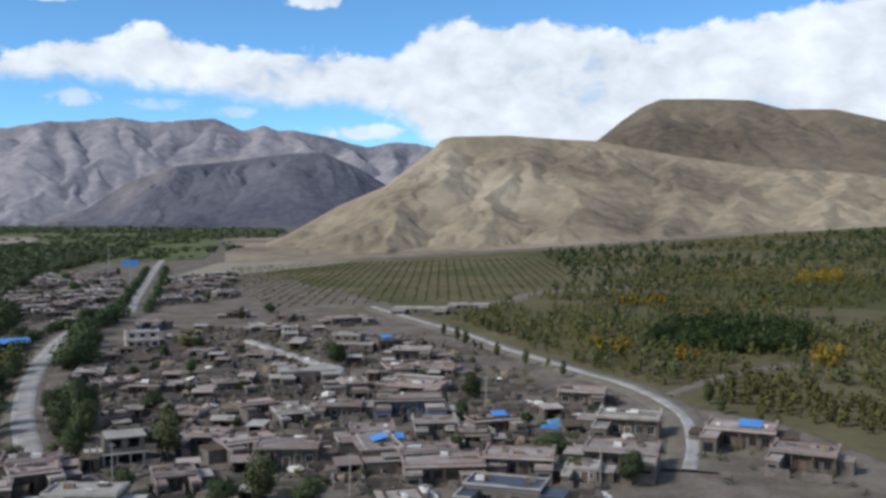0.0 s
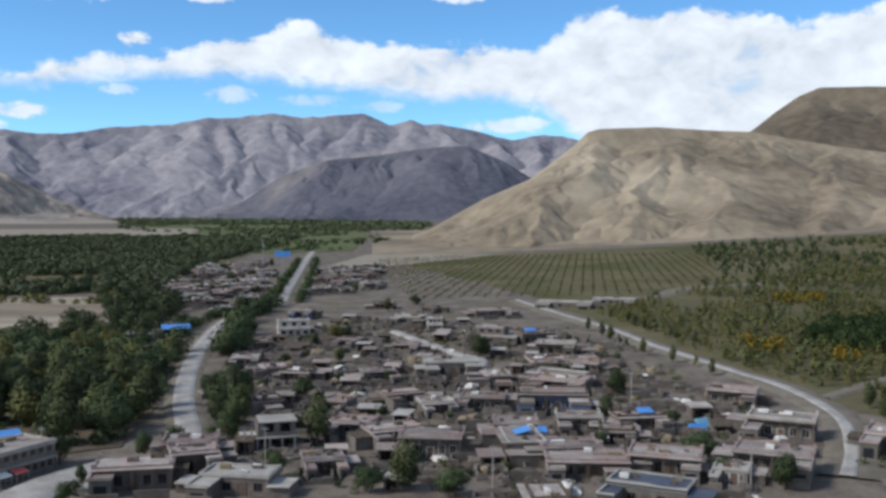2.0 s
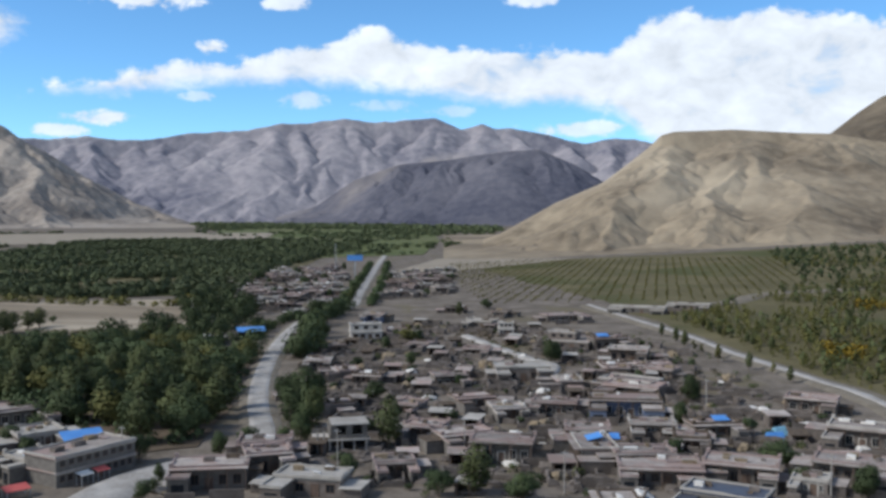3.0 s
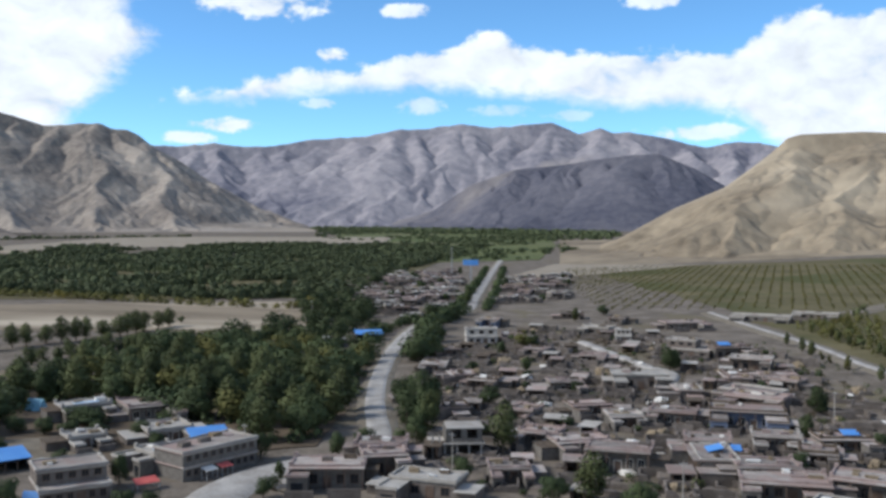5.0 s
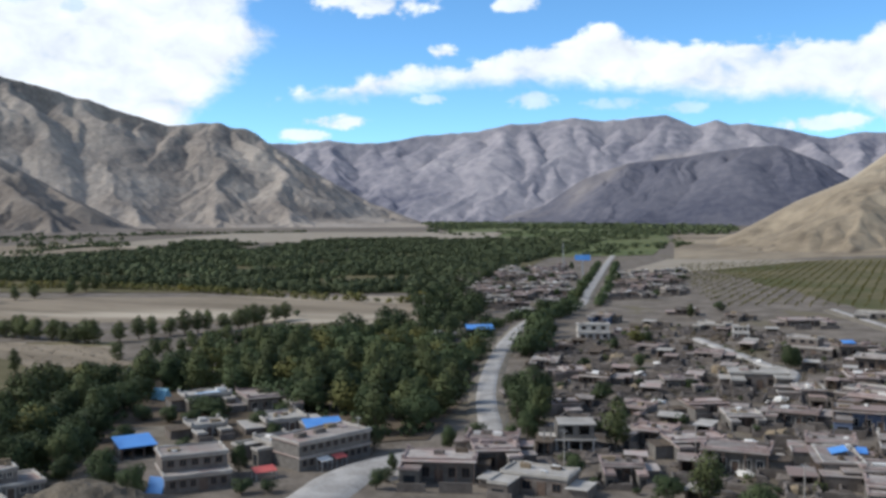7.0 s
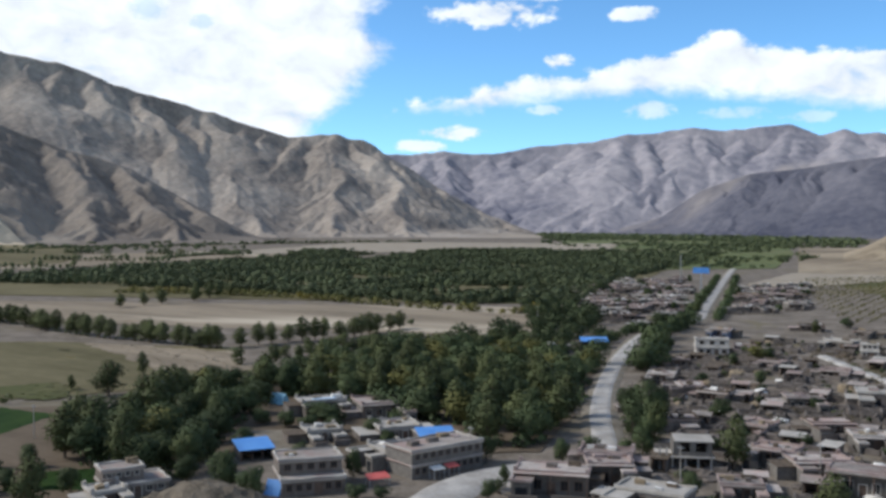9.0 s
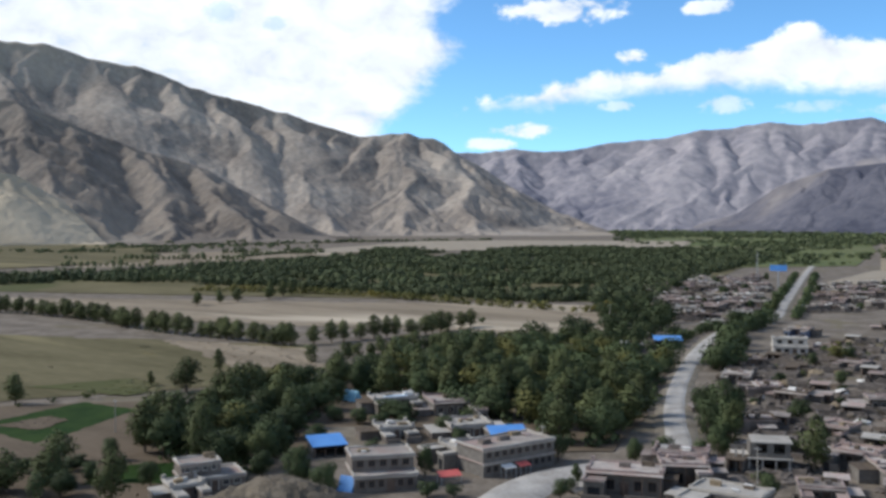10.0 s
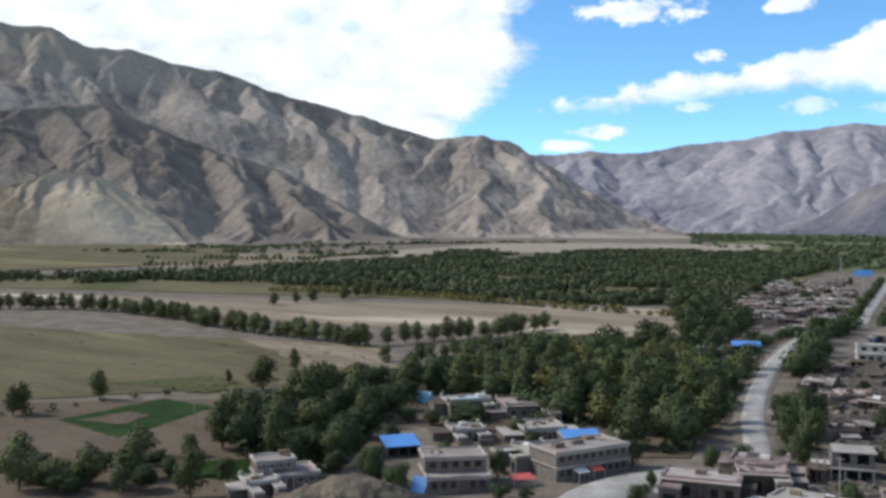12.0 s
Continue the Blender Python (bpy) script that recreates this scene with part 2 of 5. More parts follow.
def sheet(name, xs, ys, zs, mat, smooth=True):
    """A mesh over a grid of points given as arrays of rows."""
    n, m = xs.shape
    me = bpy.data.meshes.new(name)
    idx = np.arange(n * m).reshape(n, m)
    quads = np.stack([idx[:-1, :-1], idx[1:, :-1], idx[1:, 1:], idx[:-1, 1:]], -1).reshape(-1, 4)
    me.from_pydata(np.stack([xs, ys, zs], -1).reshape(-1, 3).tolist(), [], quads.tolist())
    me.polygons.foreach_set("use_smooth", [smooth] * len(quads))
    me.materials.append(mat)
    ob = new(name, me)
    return ob


def spread(a, b, fine, grow):
    """Steps from 0 outwards that widen with distance."""
    out, s, d = [0.0], fine, 0.0
    while d < max(abs(a), abs(b)):
        d += s
        s *= grow
        out.append(d)
    out = np.array(out)
    return np.concatenate([-out[::-1][:-1], out])


gx = spread(-5200, 5200, 5.0, 1.028)
gy = spread(-5200, 5200, 5.0, 1.028)
gx, gy = np.clip(gx, -5600, 5600), np.clip(gy, -5600, 5600)
X, Y = np.meshgrid(gx, gy + 60, indexing="ij")
tagged(sheet("ground", X, Y, gz(X, Y), SOIL), "dry brown valley floor of bare soil and grit", "ground", kind="structure")


def mountain(name, crest, foot, depth, mat, label, seed, ribs=400.0, spurs=(), steep=0.7, back=500, rough=5.0, power=1.15, spread_foot=0.12, jag=0.0, na=460, nr=170):
    """A range seen from the valley, as a crest with branching spurs. crest: (degrees to the left, degrees above eye level) along its skyline; foot: distance of its foot at the two ends;
    depth: from foot to crest line; ribs: metres between its main spurs; spurs: (degrees to the left at the crest, at the foot) of known ones; steep: fall across a spur; jag: degrees of raggedness of the skyline."""
    rng = np.random.default_rng(seed)
    c = np.array(sorted(crest))
    az = np.linspace(crest[0][0], crest[-1][0], na)
    tab = np.linspace(c[0, 0], c[-1, 0], 1600)
    ker = np.hanning(11)
    sharp = np.convolve(np.pad(np.interp(tab, c[:, 0], c[:, 1]), 5, mode="edge"), ker / ker.sum(), "valid")
    sharp = sharp + jag * (crease(tab * 0.42, tab * 0 + 0.5, seed + 70, 3, 0.5) - 0.6)
    reach = np.radians(1) * (0.5 * (foot[0] + foot[1]) + 0.6 * depth)       # metres across the slope to a degree
    u = np.linspace(0, 1, na)
    base = foot[0] + (foot[1] - foot[0]) * u
    S = np.concatenate([np.linspace(-0.04, 1, nr), 1 + np.linspace(0.02, 1, 22) ** 1.3])[None, :] * np.ones((na, 1))
    A, B = az[:, None], base[:, None]
    T = np.clip(S, 0, 1)
    el = np.interp(A, tab, sharp) * np.ones_like(S)
    D = np.where(S <= 1, B + depth * S, B + depth + (S - 1) * back)
    x, y = -D * np.sin(np.radians(A)), D * np.cos(np.radians(A))
    g0 = gz(-B * np.sin(np.radians(A)), B * np.cos(np.radians(A))) * np.ones_like(S)
    rise_of = lambda a: np.maximum(EYE + (foot[0] + (foot[1] - foot[0]) * (a - az[0]) / (az[-1] - az[0]) + depth) * np.tan(np.radians(np.interp(a, tab, sharp))) - float(g0.mean()), 0.0)
    rise = np.maximum(EYE + (B + depth) * np.tan(np.radians(el)) - g0, 0)
    along0, down0 = A * reach * np.ones_like(S), T * depth
    fade = np.clip((1 - T) * 12, 0, 1)
    along = along0 + fade * (0.34 * ribs * (fbm(along0 / ribs, down0 / ribs, seed + 20, 3) - 0.5) + 0.12 * ribs * (fbm(along0 / (0.16 * ribs), down0 / (0.16 * ribs), seed + 25, 3) - 0.5))
    down = down0 + fade * 0.25 * ribs * (fbm(along0 / ribs + 9, down0 / ribs, seed + 21, 3) - 0.5)
    field = rise * np.maximum(0, T) ** (power + 0.9) * 0.66
    field = np.maximum(field, rise - 3.2 * (rise / depth) * (depth - down0))

    def ridge(p, q, zp, zq, k):
        """One straight piece of a spur from p down to q, falling away by k on both sides."""
        lo, hi = sorted((p[0], q[0]))
        span = max(zp, zq) / k + 1
        cols = np.where((along0[:, 0] > lo - span - ribs) & (along0[:, 0] < hi + span + ribs))[0]
        if len(cols) < 2:
            return
        sl = slice(cols[0], cols[-1] + 1)
        dx, dy = q[0] - p[0], q[1] - p[1]
        s = np.clip(((along[sl] - p[0]) * dx + (down[sl] - p[1]) * dy) / (dx * dx + dy * dy + 1e-6), 0, 1)
        far = np.sqrt((along[sl] - p[0] - s * dx) ** 2 + (down[sl] - p[1] - s * dy) ** 2 + (0.02 * ribs) ** 2)
        field[sl] = np.maximum(field[sl], zp + (zq - zp) * s - k * far)

    tops = list(spurs)
    a = c[0, 0] + 0.3 * ribs / reach
    while a < c[-1, 0]:
        if all(abs(a - t) * reach > 0.55 * ribs for t, _ in spurs):
            tops.append((a, a + rng.uniform(-0.45, 0.45) * ribs / reach))
        a += ribs * rng.uniform(0.7, 1.25) / reach
    for top, end in tops:
        z0, n = float(rise_of(top)), 7
        if z0 < 12:
            continue
        stop, pw = rng.uniform(0.02, spread_foot), power + rng.uniform(-0.08, 0.22)
        pts = []
        for i in range(n + 1):
            f = i / n
            bend = rng.uniform(-0.10, 0.10) * ribs * math.sin(math.pi * f)
            pts.append((top * reach + (end - top) * reach * f + bend, depth * (1 - f * (1 - stop)), z0 * (1 - f) ** pw * (1 + 0.08 * rng.uniform(-1, 1) * f)))
        (p0, p1, pz), (q0, q1, qz) = pts[0], pts[1]
        pts[0] = (1.8 * p0 - 0.8 * q0, 1.8 * p1 - 0.8 * q1, 1.8 * pz - 0.8 * qz)      # the spur begins behind the crest
        k = steep * rng.uniform(0.85, 1.15)
        for (p0, p1, pz), (q0, q1, qz) in zip(pts, pts[1:]):
            ridge((p0, p1), (q0, q1), pz, qz, k)
        for i in range(1, n):           # side spurs, and smaller ones off them
            for side in (-1, 1):
                p0, p1, pz = pts[i]
                f0 = rng.uniform(0, 1)
                p0, p1, pz = [m + (o - m) * f0 for m, o in zip(pts[i], pts[i + 1])]
                run = ribs * rng.uniform(0.28, 0.6)
                tilt = rng.uniform(0.75, 1.5)
                e0, e1 = p0 + side * run * math.sin(tilt) * 0.8, p1 - run * math.cos(tilt * 0.75)
                if e1 < 0:
                    continue
                ez = pz * max(0.0, 1 - rng.uniform(0.9, 1.15) * run * steep * 0.72 / max(pz, 1))
                ridge((p0, p1), (e0, e1), pz - 0.01 * z0, ez, k * 1.1)
                for g in (0.35, 0.7):
                    b0, b1, bz = p0 + (e0 - p0) * g, p1 + (e1 - p1) * g, pz + (ez - pz) * g
                    for s2 in (-1, 1):
                        r2 = run * rng.uniform(0.25, 0.45)
                        t2 = math.atan2(e0 - p0, p1 - e1) + s2 * rng.uniform(0.5, 0.9)
                        ridge((b0, b1), (b0 + r2 * math.sin(t2), b1 - r2 * math.cos(t2)), bz - 0.015 * z0, bz - r2 * steep * 0.85, k * 1.2)
    a = c[0, 0]
    while a < c[-1, 0]:         # short ribs under the crest between the spurs
        z0, f = float(rise_of(a)), rng.uniform(0.16, 0.42)
        lean = a + rng.uniform(-0.5, 0.5) * f * depth / reach
        if z0 > 40:
            ridge((a * reach, depth * 1.03), (lean * reach, depth * (1 - f)), z0 * 1.02, z0 * (1 - f) ** power * rng.uniform(0.93, 0.99), steep * 1.1)
        a += ribs * rng.uniform(0.16, 0.34) / reach
    h = np.maximum(field, 0)
    grit = rough * np.clip(rise / 150, 0, 1) * np.clip(T * 4, 0, 1) * np.clip((1 - T) * 40, 0, 1)
    h = h + grit * (crease(along / (0.16 * ribs), down / (0.3 * ribs), seed + 60, 4, 0.55) - 0.62) + 0.5 * grit * (fbm(along0 / 40, down0 / 40, seed + 9, 3) - 0.5)
    limit = EYE + D * np.tan(np.radians(el - 0.16 * np.clip((1 - T) * 5, 0, 1))) - g0        # nothing on the slope tops the skyline
    h = np.where(S <= 1, np.minimum(h, np.maximum(limit, 0)), rise * (1 - np.clip(S - 1, 0, 1) ** 1.2))
    z = np.where(S < 0, g0 - 8, np.maximum(g0 + h, g0 - 8) - np.where(T < 0.02, 1.0, 0.0))
    return tagged(sheet(name, x, y, z, mat), label, "mountain", kind="structure")


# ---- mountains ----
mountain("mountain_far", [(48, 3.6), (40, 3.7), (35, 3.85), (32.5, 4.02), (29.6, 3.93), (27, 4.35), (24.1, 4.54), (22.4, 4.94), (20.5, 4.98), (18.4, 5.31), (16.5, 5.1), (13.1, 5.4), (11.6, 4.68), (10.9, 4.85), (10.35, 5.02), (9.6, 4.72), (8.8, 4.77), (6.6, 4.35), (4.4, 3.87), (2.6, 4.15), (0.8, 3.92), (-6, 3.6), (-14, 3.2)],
         (3700, 3700), 1050, ROCK_HAZED, "distant bare mountain range tinted hazy grey, with jagged crest and gullies", 11, ribs=860, spurs=((32.5, 31.5), (28.4, 29.6), (24.6, 27.2), (22.4, 23.3), (18.7, 18.9), (13.1, 14.6), (10.35, 11.5), (8.8, 8.0)), steep=0.58, back=120, rough=10, power=1.1, jag=0.26, na=700)
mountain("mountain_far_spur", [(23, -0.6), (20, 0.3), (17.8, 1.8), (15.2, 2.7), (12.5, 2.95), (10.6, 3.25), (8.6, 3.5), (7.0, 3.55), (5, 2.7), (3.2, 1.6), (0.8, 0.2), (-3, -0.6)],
         (3330, 3150), 560, ROCK_SPUR_SHADED, "spur darkened as under cloud shadow, in front of the distant range", 17, ribs=330, spurs=((8.2, 10.8), (12.5, 14.4), (15.2, 17.0), (6.4, 6.6)), steep=0.55, back=150, rough=4, na=380)
mountain("mountain_right_high", [(-4, 2.2), (-7.1, 3.4), (-9, 4.26), (-10.3, 5.3), (-11.4, 6.05), (-12.5, 6.5), (-15, 6.45), (-17.4, 6.3), (-19.2, 5.75), (-21.8, 5.65), (-24.3, 4.95), (-30, 4.6), (-38, 5.0)],
         (1500, 1500), 900, ROCK_BROWN, "high dry brown hill with a flat rounded top", 23, ribs=300, spurs=((-12.5, -11.0), (-17.4, -15.6), (-21.8, -21.0)), steep=0.38, rough=1.5, power=1.0)
mountain("mountain_right_low", [(12.6, -3.0), (12.2, -2.8), (9.3, -1.35), (6.1, 0.45), (3.4, 1.61), (2.2, 2.5), (0.8, 3.6), (0.1, 4.3), (-0.6, 4.5), (-3.8, 4.56), (-7.1, 4.3), (-9, 4.2), (-13.5, 3.3), (-18, 2.6), (-26, 2.0), (-36, 2.0)],
         (935, 1300), 560, ROCK_TAN, "dry sunlit tan hill with eroded gullies", 31, ribs=170, spurs=((-0.2, 3.2), (-4.5, -2.0), (-8.0, -6.8), (-13.5, -12.6), (-18, -16.6)), steep=0.40, rough=1.4, power=1.0, na=560)
mountain("mountain_left_high", [(90, 12), (74, 10.8), (65.4, 10.4), (62.9, 10.4), (61.1, 9.4), (58.5, 9.46), (56.7, 8.87), (53.6, 8.37), (51.4, 7.5), (47.8, 6.6), (45.8, 6.05), (41.6, 4.75), (38.9, 5.05), (37.3, 4.7), (35.3, 3.5), (32.3, 1.55), (30.1, 0.4), (26.9, -0.7)],
         (2850, 2950), 1050, ROCK_GREY, "steep bare grey-brown mountain with rocky ribs", 41, ribs=400, spurs=((62.8, 58.4), (56.4, 49.5), (51.6, 46.3), (46.2, 43.0), (38.9, 38.6), (36.4, 34.4)), steep=0.66, rough=11, power=1.0, jag=0.34, na=700)
mountain("mountain_left_front", [(84, 7.5), (72, 5.5), (65.4, 5.9), (62.6, 6.3), (60.3, 6.4), (58.2, 5.55), (53.6, 3.75), (50.4, 3.0), (47.2, 1.05), (44.2, -0.6), (41.5, -1.3)],
         (2080, 2250), 820, ROCK_DARK, "dark lower mountain shoulder in front of the high one", 53, ribs=280, spurs=((60.3, 57.2), (53.6, 52.2), (50.4, 48.0), (65.4, 62.5)), steep=0.66, rough=7, jag=0.2)
mountain("mountain_left_foot", [(80, 1.5), (70, 1.2), (65.4, 1.85), (62.6, 2.65), (60.3, 2.45), (57.9, 1.0), (56.4, -0.45), (55.6, -1.35)],
         (1900, 2150), 260, ROCK_TAN, "small pale spur at the foot of the mountain", 59, ribs=150, steep=0.5, rough=2, na=300)


# ---- roads and fields ----
def patch(name, corners, mat, label, category, lift=0.2, n=60, m=40, wobble=2.0, seed=0):
    """A piece of ground laid on the terrain: four corners, near left, near right, far right, far left."""
    a, b, c, d = [np.array(q, float) for q in corners]
    u, v = np.meshgrid(np.linspace(0, 1, n), np.linspace(0, 1, m), indexing="ij")
    p = [(a[k] * (1 - u) + b[k] * u) * (1 - v) + (d[k] * (1 - u) + c[k] * u) * v for k in (0, 1)]
    edge = wobble * (fbm(u * 12, v * 12, seed) - 0.5) * 2
    x, y = p[0] + edge, p[1] + edge * 1.5
    return tagged(sheet(name, x, y, gz(x, y) + lift, mat), label, category, kind="structure")


def smooth_line(points, step=4.0):
    """A rounded line through points, as an array of even steps."""
    p = np.array(points, float)
    p = np.vstack([2 * p[0] - p[1], p, 2 * p[-1] - p[-2]])
    out = []
    for i in range(1, len(p) - 2):
        k = max(2, int(np.hypot(*(p[i + 1] - p[i])) / step))
        for s in np.linspace(0, 1, k, endpoint=False):
            out.append(0.5 * (2 * p[i] + (p[i + 1] - p[i - 1]) * s + (2 * p[i - 1] - 5 * p[i] + 4 * p[i + 1] - p[i + 2]) * s * s + (3 * p[i] - p[i - 1] - 3 * p[i + 1] + p[i + 2]) * s ** 3))
    return np.array(out + [p[-2]])


ROADS = []


def clear(x, y, gap):
    """Whether a place keeps gap metres from every road."""
    return all(np.hypot(line[:, 0] - x, line[:, 1] - y).min() > gap for line in ROADS)


def road(name, points, width, mat, label, lift=0.62, ragged=0.3, seed=0, category="road"):
    c = smooth_line(points)
    ROADS.append(c)
    t = np.gradient(c, axis=0)
    t /= np.hypot(t[:, 0], t[:, 1])[:, None]
    nrm = np.stack([t[:, 1], -t[:, 0]], -1)
    k = np.linspace(-0.5, 0.5, 7)
    w = width * (1 + ragged * 0.5 * (fbm(np.arange(len(c)) / 3, np.zeros(len(c)), seed) - 0.5))
    off = (k[None, :] * w[:, None])
    x, y = c[:, 0:1] + nrm[:, 0:1] * off, c[:, 1:2] + nrm[:, 1:2] * off
    z = gz(x, y) + lift + 0.06 * (1 - (2 * k[None, :]) ** 2)
    z[:, 0] -= 0.9
    z[:, -1] -= 0.9
    return tagged(sheet(name, x, y, z, mat), label, category, kind="structure")


# ---- parts ----
def part(name, bm, mat, parent=None, label=""):
    me = bpy.data.meshes.new(name)
    bm.to_mesh(me)
    bm.free()
    me.materials.append(mat)
    ob = new(name, me)
    if parent:
        ob.parent = parent
    if label:
        ob["label"] = label
    return ob


def box(bm, x0, x1, y0, y1, z0, z1):
    m = Matrix.Translation(((x0 + x1) / 2, (y0 + y1) / 2, (z0 + z1) / 2)) @ Matrix.Diagonal((x1 - x0, y1 - y0, z1 - z0, 1))
    return bmesh.ops.create_cube(bm, size=1, matrix=m)["verts"]


def boxes(*dims):
    bm = bmesh.new()
    for d in dims:
        box(bm, *d)
    return bm


# ---- trees ----
def tuft_cloud(rng, lobes, count, size):
    """Leaf tufts scattered over and inside lobes (x, y, z, rx, rz): small bent quads. Gives their corners and the way each corner leans out of the crown."""
    vol = np.array([l[3] ** 2 * l[4] for l in lobes]) ** 0.67
    pick = rng.choice(len(lobes), count, p=vol / vol.sum())
    d = rng.normal(size=(count, 3))
    d /= np.linalg.norm(d, axis=1)[:, None]
    r = rng.uniform(0.72, 1.06, count) * (1 + 0.12 * rng.normal(size=count))
    L = np.array(lobes)[pick]
    c = L[:, :3] + d * r[:, None] * L[:, [3, 3, 4]]
    nrm = d + 0.3 * rng.normal(size=(count, 3)) + np.array((0, 0, 0.25))
    nrm /= np.linalg.norm(nrm, axis=1)[:, None]
    a = np.cross(nrm, rng.normal(size=(count, 3)))
    a /= np.linalg.norm(a, axis=1)[:, None]
    b = np.cross(nrm, a)
    s = size * rng.uniform(0.6, 1.4, count)[:, None]
    v = np.stack([c - a * s, c - b * s * 0.7 + nrm * s * 0.25, c + a * s, c + b * s * 0.7 + nrm * s * 0.25], 1)
    mid = np.average(np.array(lobes)[:, :3], axis=0)
    out = c - mid
    out /= np.linalg.norm(out, axis=1)[:, None] + 1e-6
    lean = 0.45 * out + 0.45 * d + 0.25 * nrm + np.array((0, 0, 0.12))
    lean /= np.linalg.norm(lean, axis=1)[:, None]
    return v.reshape(-1, 3), np.repeat(lean, 4, 0)


def leaf_mesh(name, verts, lean, mat):
    me = bpy.data.meshes.new(name)
    me.from_pydata(verts.tolist(), [], np.arange(len(verts)).reshape(-1, 4).tolist())
    me.polygons.foreach_set("use_smooth", [True] * (len(verts) // 4))
    me.normals_split_custom_set_from_vertices(lean.tolist())
    me.materials.append(mat)
    return me


def limb(bm, a, b, ra, rb, sides=6):
    a, b = Vector(a), Vector(b)
    turn = (b - a).to_track_quat("Z", "Y").to_matrix().to_4x4()
    bmesh.ops.create_cone(bm, cap_ends=True, segments=sides, radius1=ra, radius2=rb, depth=(b - a).length, matrix=Matrix.Translation((a + b) / 2) @ turn)


BARK = material("bark", (0.13, 0.105, 0.08), (0.22, 0.19, 0.15), 2.0, 0.95, 6.0, 0.02)
LEAF_DARK = leaves("dark_leaves", (0.046, 0.064, 0.030), (0.080, 0.102, 0.044), (0.14, 0.135, 0.044), 0.90)
LEAF_POPLAR = leaves("poplar_leaves", (0.064, 0.078, 0.033), (0.115, 0.130, 0.053), (0.17, 0.152, 0.05), 0.90)
LEAF_AUTUMN = leaves("turning_leaves", (0.074, 0.076, 0.024), (0.150, 0.142, 0.046), (0.23, 0.18, 0.035), 0.86)
# far leaves made paler, with the haze put into their green
LEAF_FAR = leaves("hazed_far_leaves", (0.072, 0.092, 0.048), (0.128, 0.150, 0.072), (0.18, 0.17, 0.065), 0.90)
LEAF_SAPLING = leaves("sapling_leaves", (0.12, 0.115, 0.040), (0.21, 0.185, 0.062), (0.27, 0.22, 0.06), 0.86)
LEAF_GROVE = leaves("grove_leaves", (0.016, 0.030, 0.010), (0.048, 0.068, 0.022))
LEAF_YELLOW = leaves("yellow_leaves", (0.15, 0.11, 0.018), (0.34, 0.23, 0.028))


def tree_seed(kind, k):
    """A first tree of a kind, one metre high; copies are scaled."""
    rng = np.random.default_rng(100 * k + len(kind))
    root = new("tree")
    bm = bmesh.new()
    if kind == "round":
        limb(bm, (0, 0, -0.03), (0.02, 0, 0.3), 0.035, 0.026)
        lobes = []
        for i in range(9):
            a, rr, z = rng.uniform(0, 6.28), rng.uniform(0.1, 0.27), rng.uniform(0.24, 0.82)
            rr *= 1.15 - 0.75 * abs(z - 0.5)
            p = (rr * math.cos(a), rr * math.sin(a), z)
            limb(bm, (0.02, 0, 0.26), (p[0] * 0.8, p[1] * 0.8, z), 0.016, 0.005, 5)
            lobes.append((*p, rng.uniform(0.13, 0.2), rng.uniform(0.12, 0.18)))
        lobes.append((0, 0, 0.48, 0.28, 0.36))
        count, size, mat = 2800, 0.024, LEAF_DARK
    elif kind == "poplar":
        limb(bm, (0, 0, -0.03), (0, 0, 0.85), 0.024, 0.006)
        lobes = []
        for i in range(11):
            f = i / 10
            z = 0.22 + 0.70 * f
            a, wide = rng.uniform(0, 6.28), 0.215 * math.sqrt(1 - ((f - 0.42) / 0.61) ** 2) * rng.uniform(0.86, 1.1)
            p = (0.28 * wide * math.cos(a), 0.28 * wide * math.sin(a), z)
            limb(bm, (0, 0, z - 0.1), (p[0] * 2, p[1] * 2, z), 0.009, 0.003, 5)
            lobes.append((*p, max(0.05, wide), rng.uniform(0.085, 0.12)))
        count, size, mat = 1500, 0.024, LEAF_POPLAR
    elif kind == "turning":
        limb(bm, (0, 0, -0.03), (0, 0, 0.85), 0.02, 0.005)
        lobes = []
        for i in range(7):
            z = 0.25 + 0.1 * i
            a, wide = rng.uniform(0, 6.28), 0.17 * math.sin(math.pi * (0.25 + 0.65 * i / 6))
            p = (0.6 * wide * math.cos(a), 0.6 * wide * math.sin(a), z)
            limb(bm, (0, 0, z - 0.1), p, 0.008, 0.003, 5)
            lobes.append((*p, max(0.05, wide), 0.085))
        count, size, mat = 380, 0.036, LEAF_AUTUMN
    else:
        lobes = []
        for i in range(6):
            a, rr = rng.uniform(0, 6.28), rng.uniform(0.1, 0.4)
            p = (rr * math.cos(a), rr * math.sin(a), rng.uniform(0.35, 0.65))
            limb(bm, (0, 0, -0.03), p, 0.03, 0.01, 5)
            lobes.append((*p, rng.uniform(0.22, 0.34), rng.uniform(0.22, 0.32)))
        count, size, mat = 600, 0.05, LEAF_DARK
    part("trunk", bm, BARK, root)
    crown = new("crown", leaf_mesh("crown", *tuft_cloud(rng, lobes, count, size), mat))
    crown.parent = root
    return root


TREE_TEXT = {"round": "broad dark green tree with a full rounded crown", "poplar": "upright olive green poplar with a bare lower trunk",
             "turning": "young poplar with yellowing autumn leaves", "bush": "low dark green bush by the houses"}
seeds = {}
tree_count = [0]


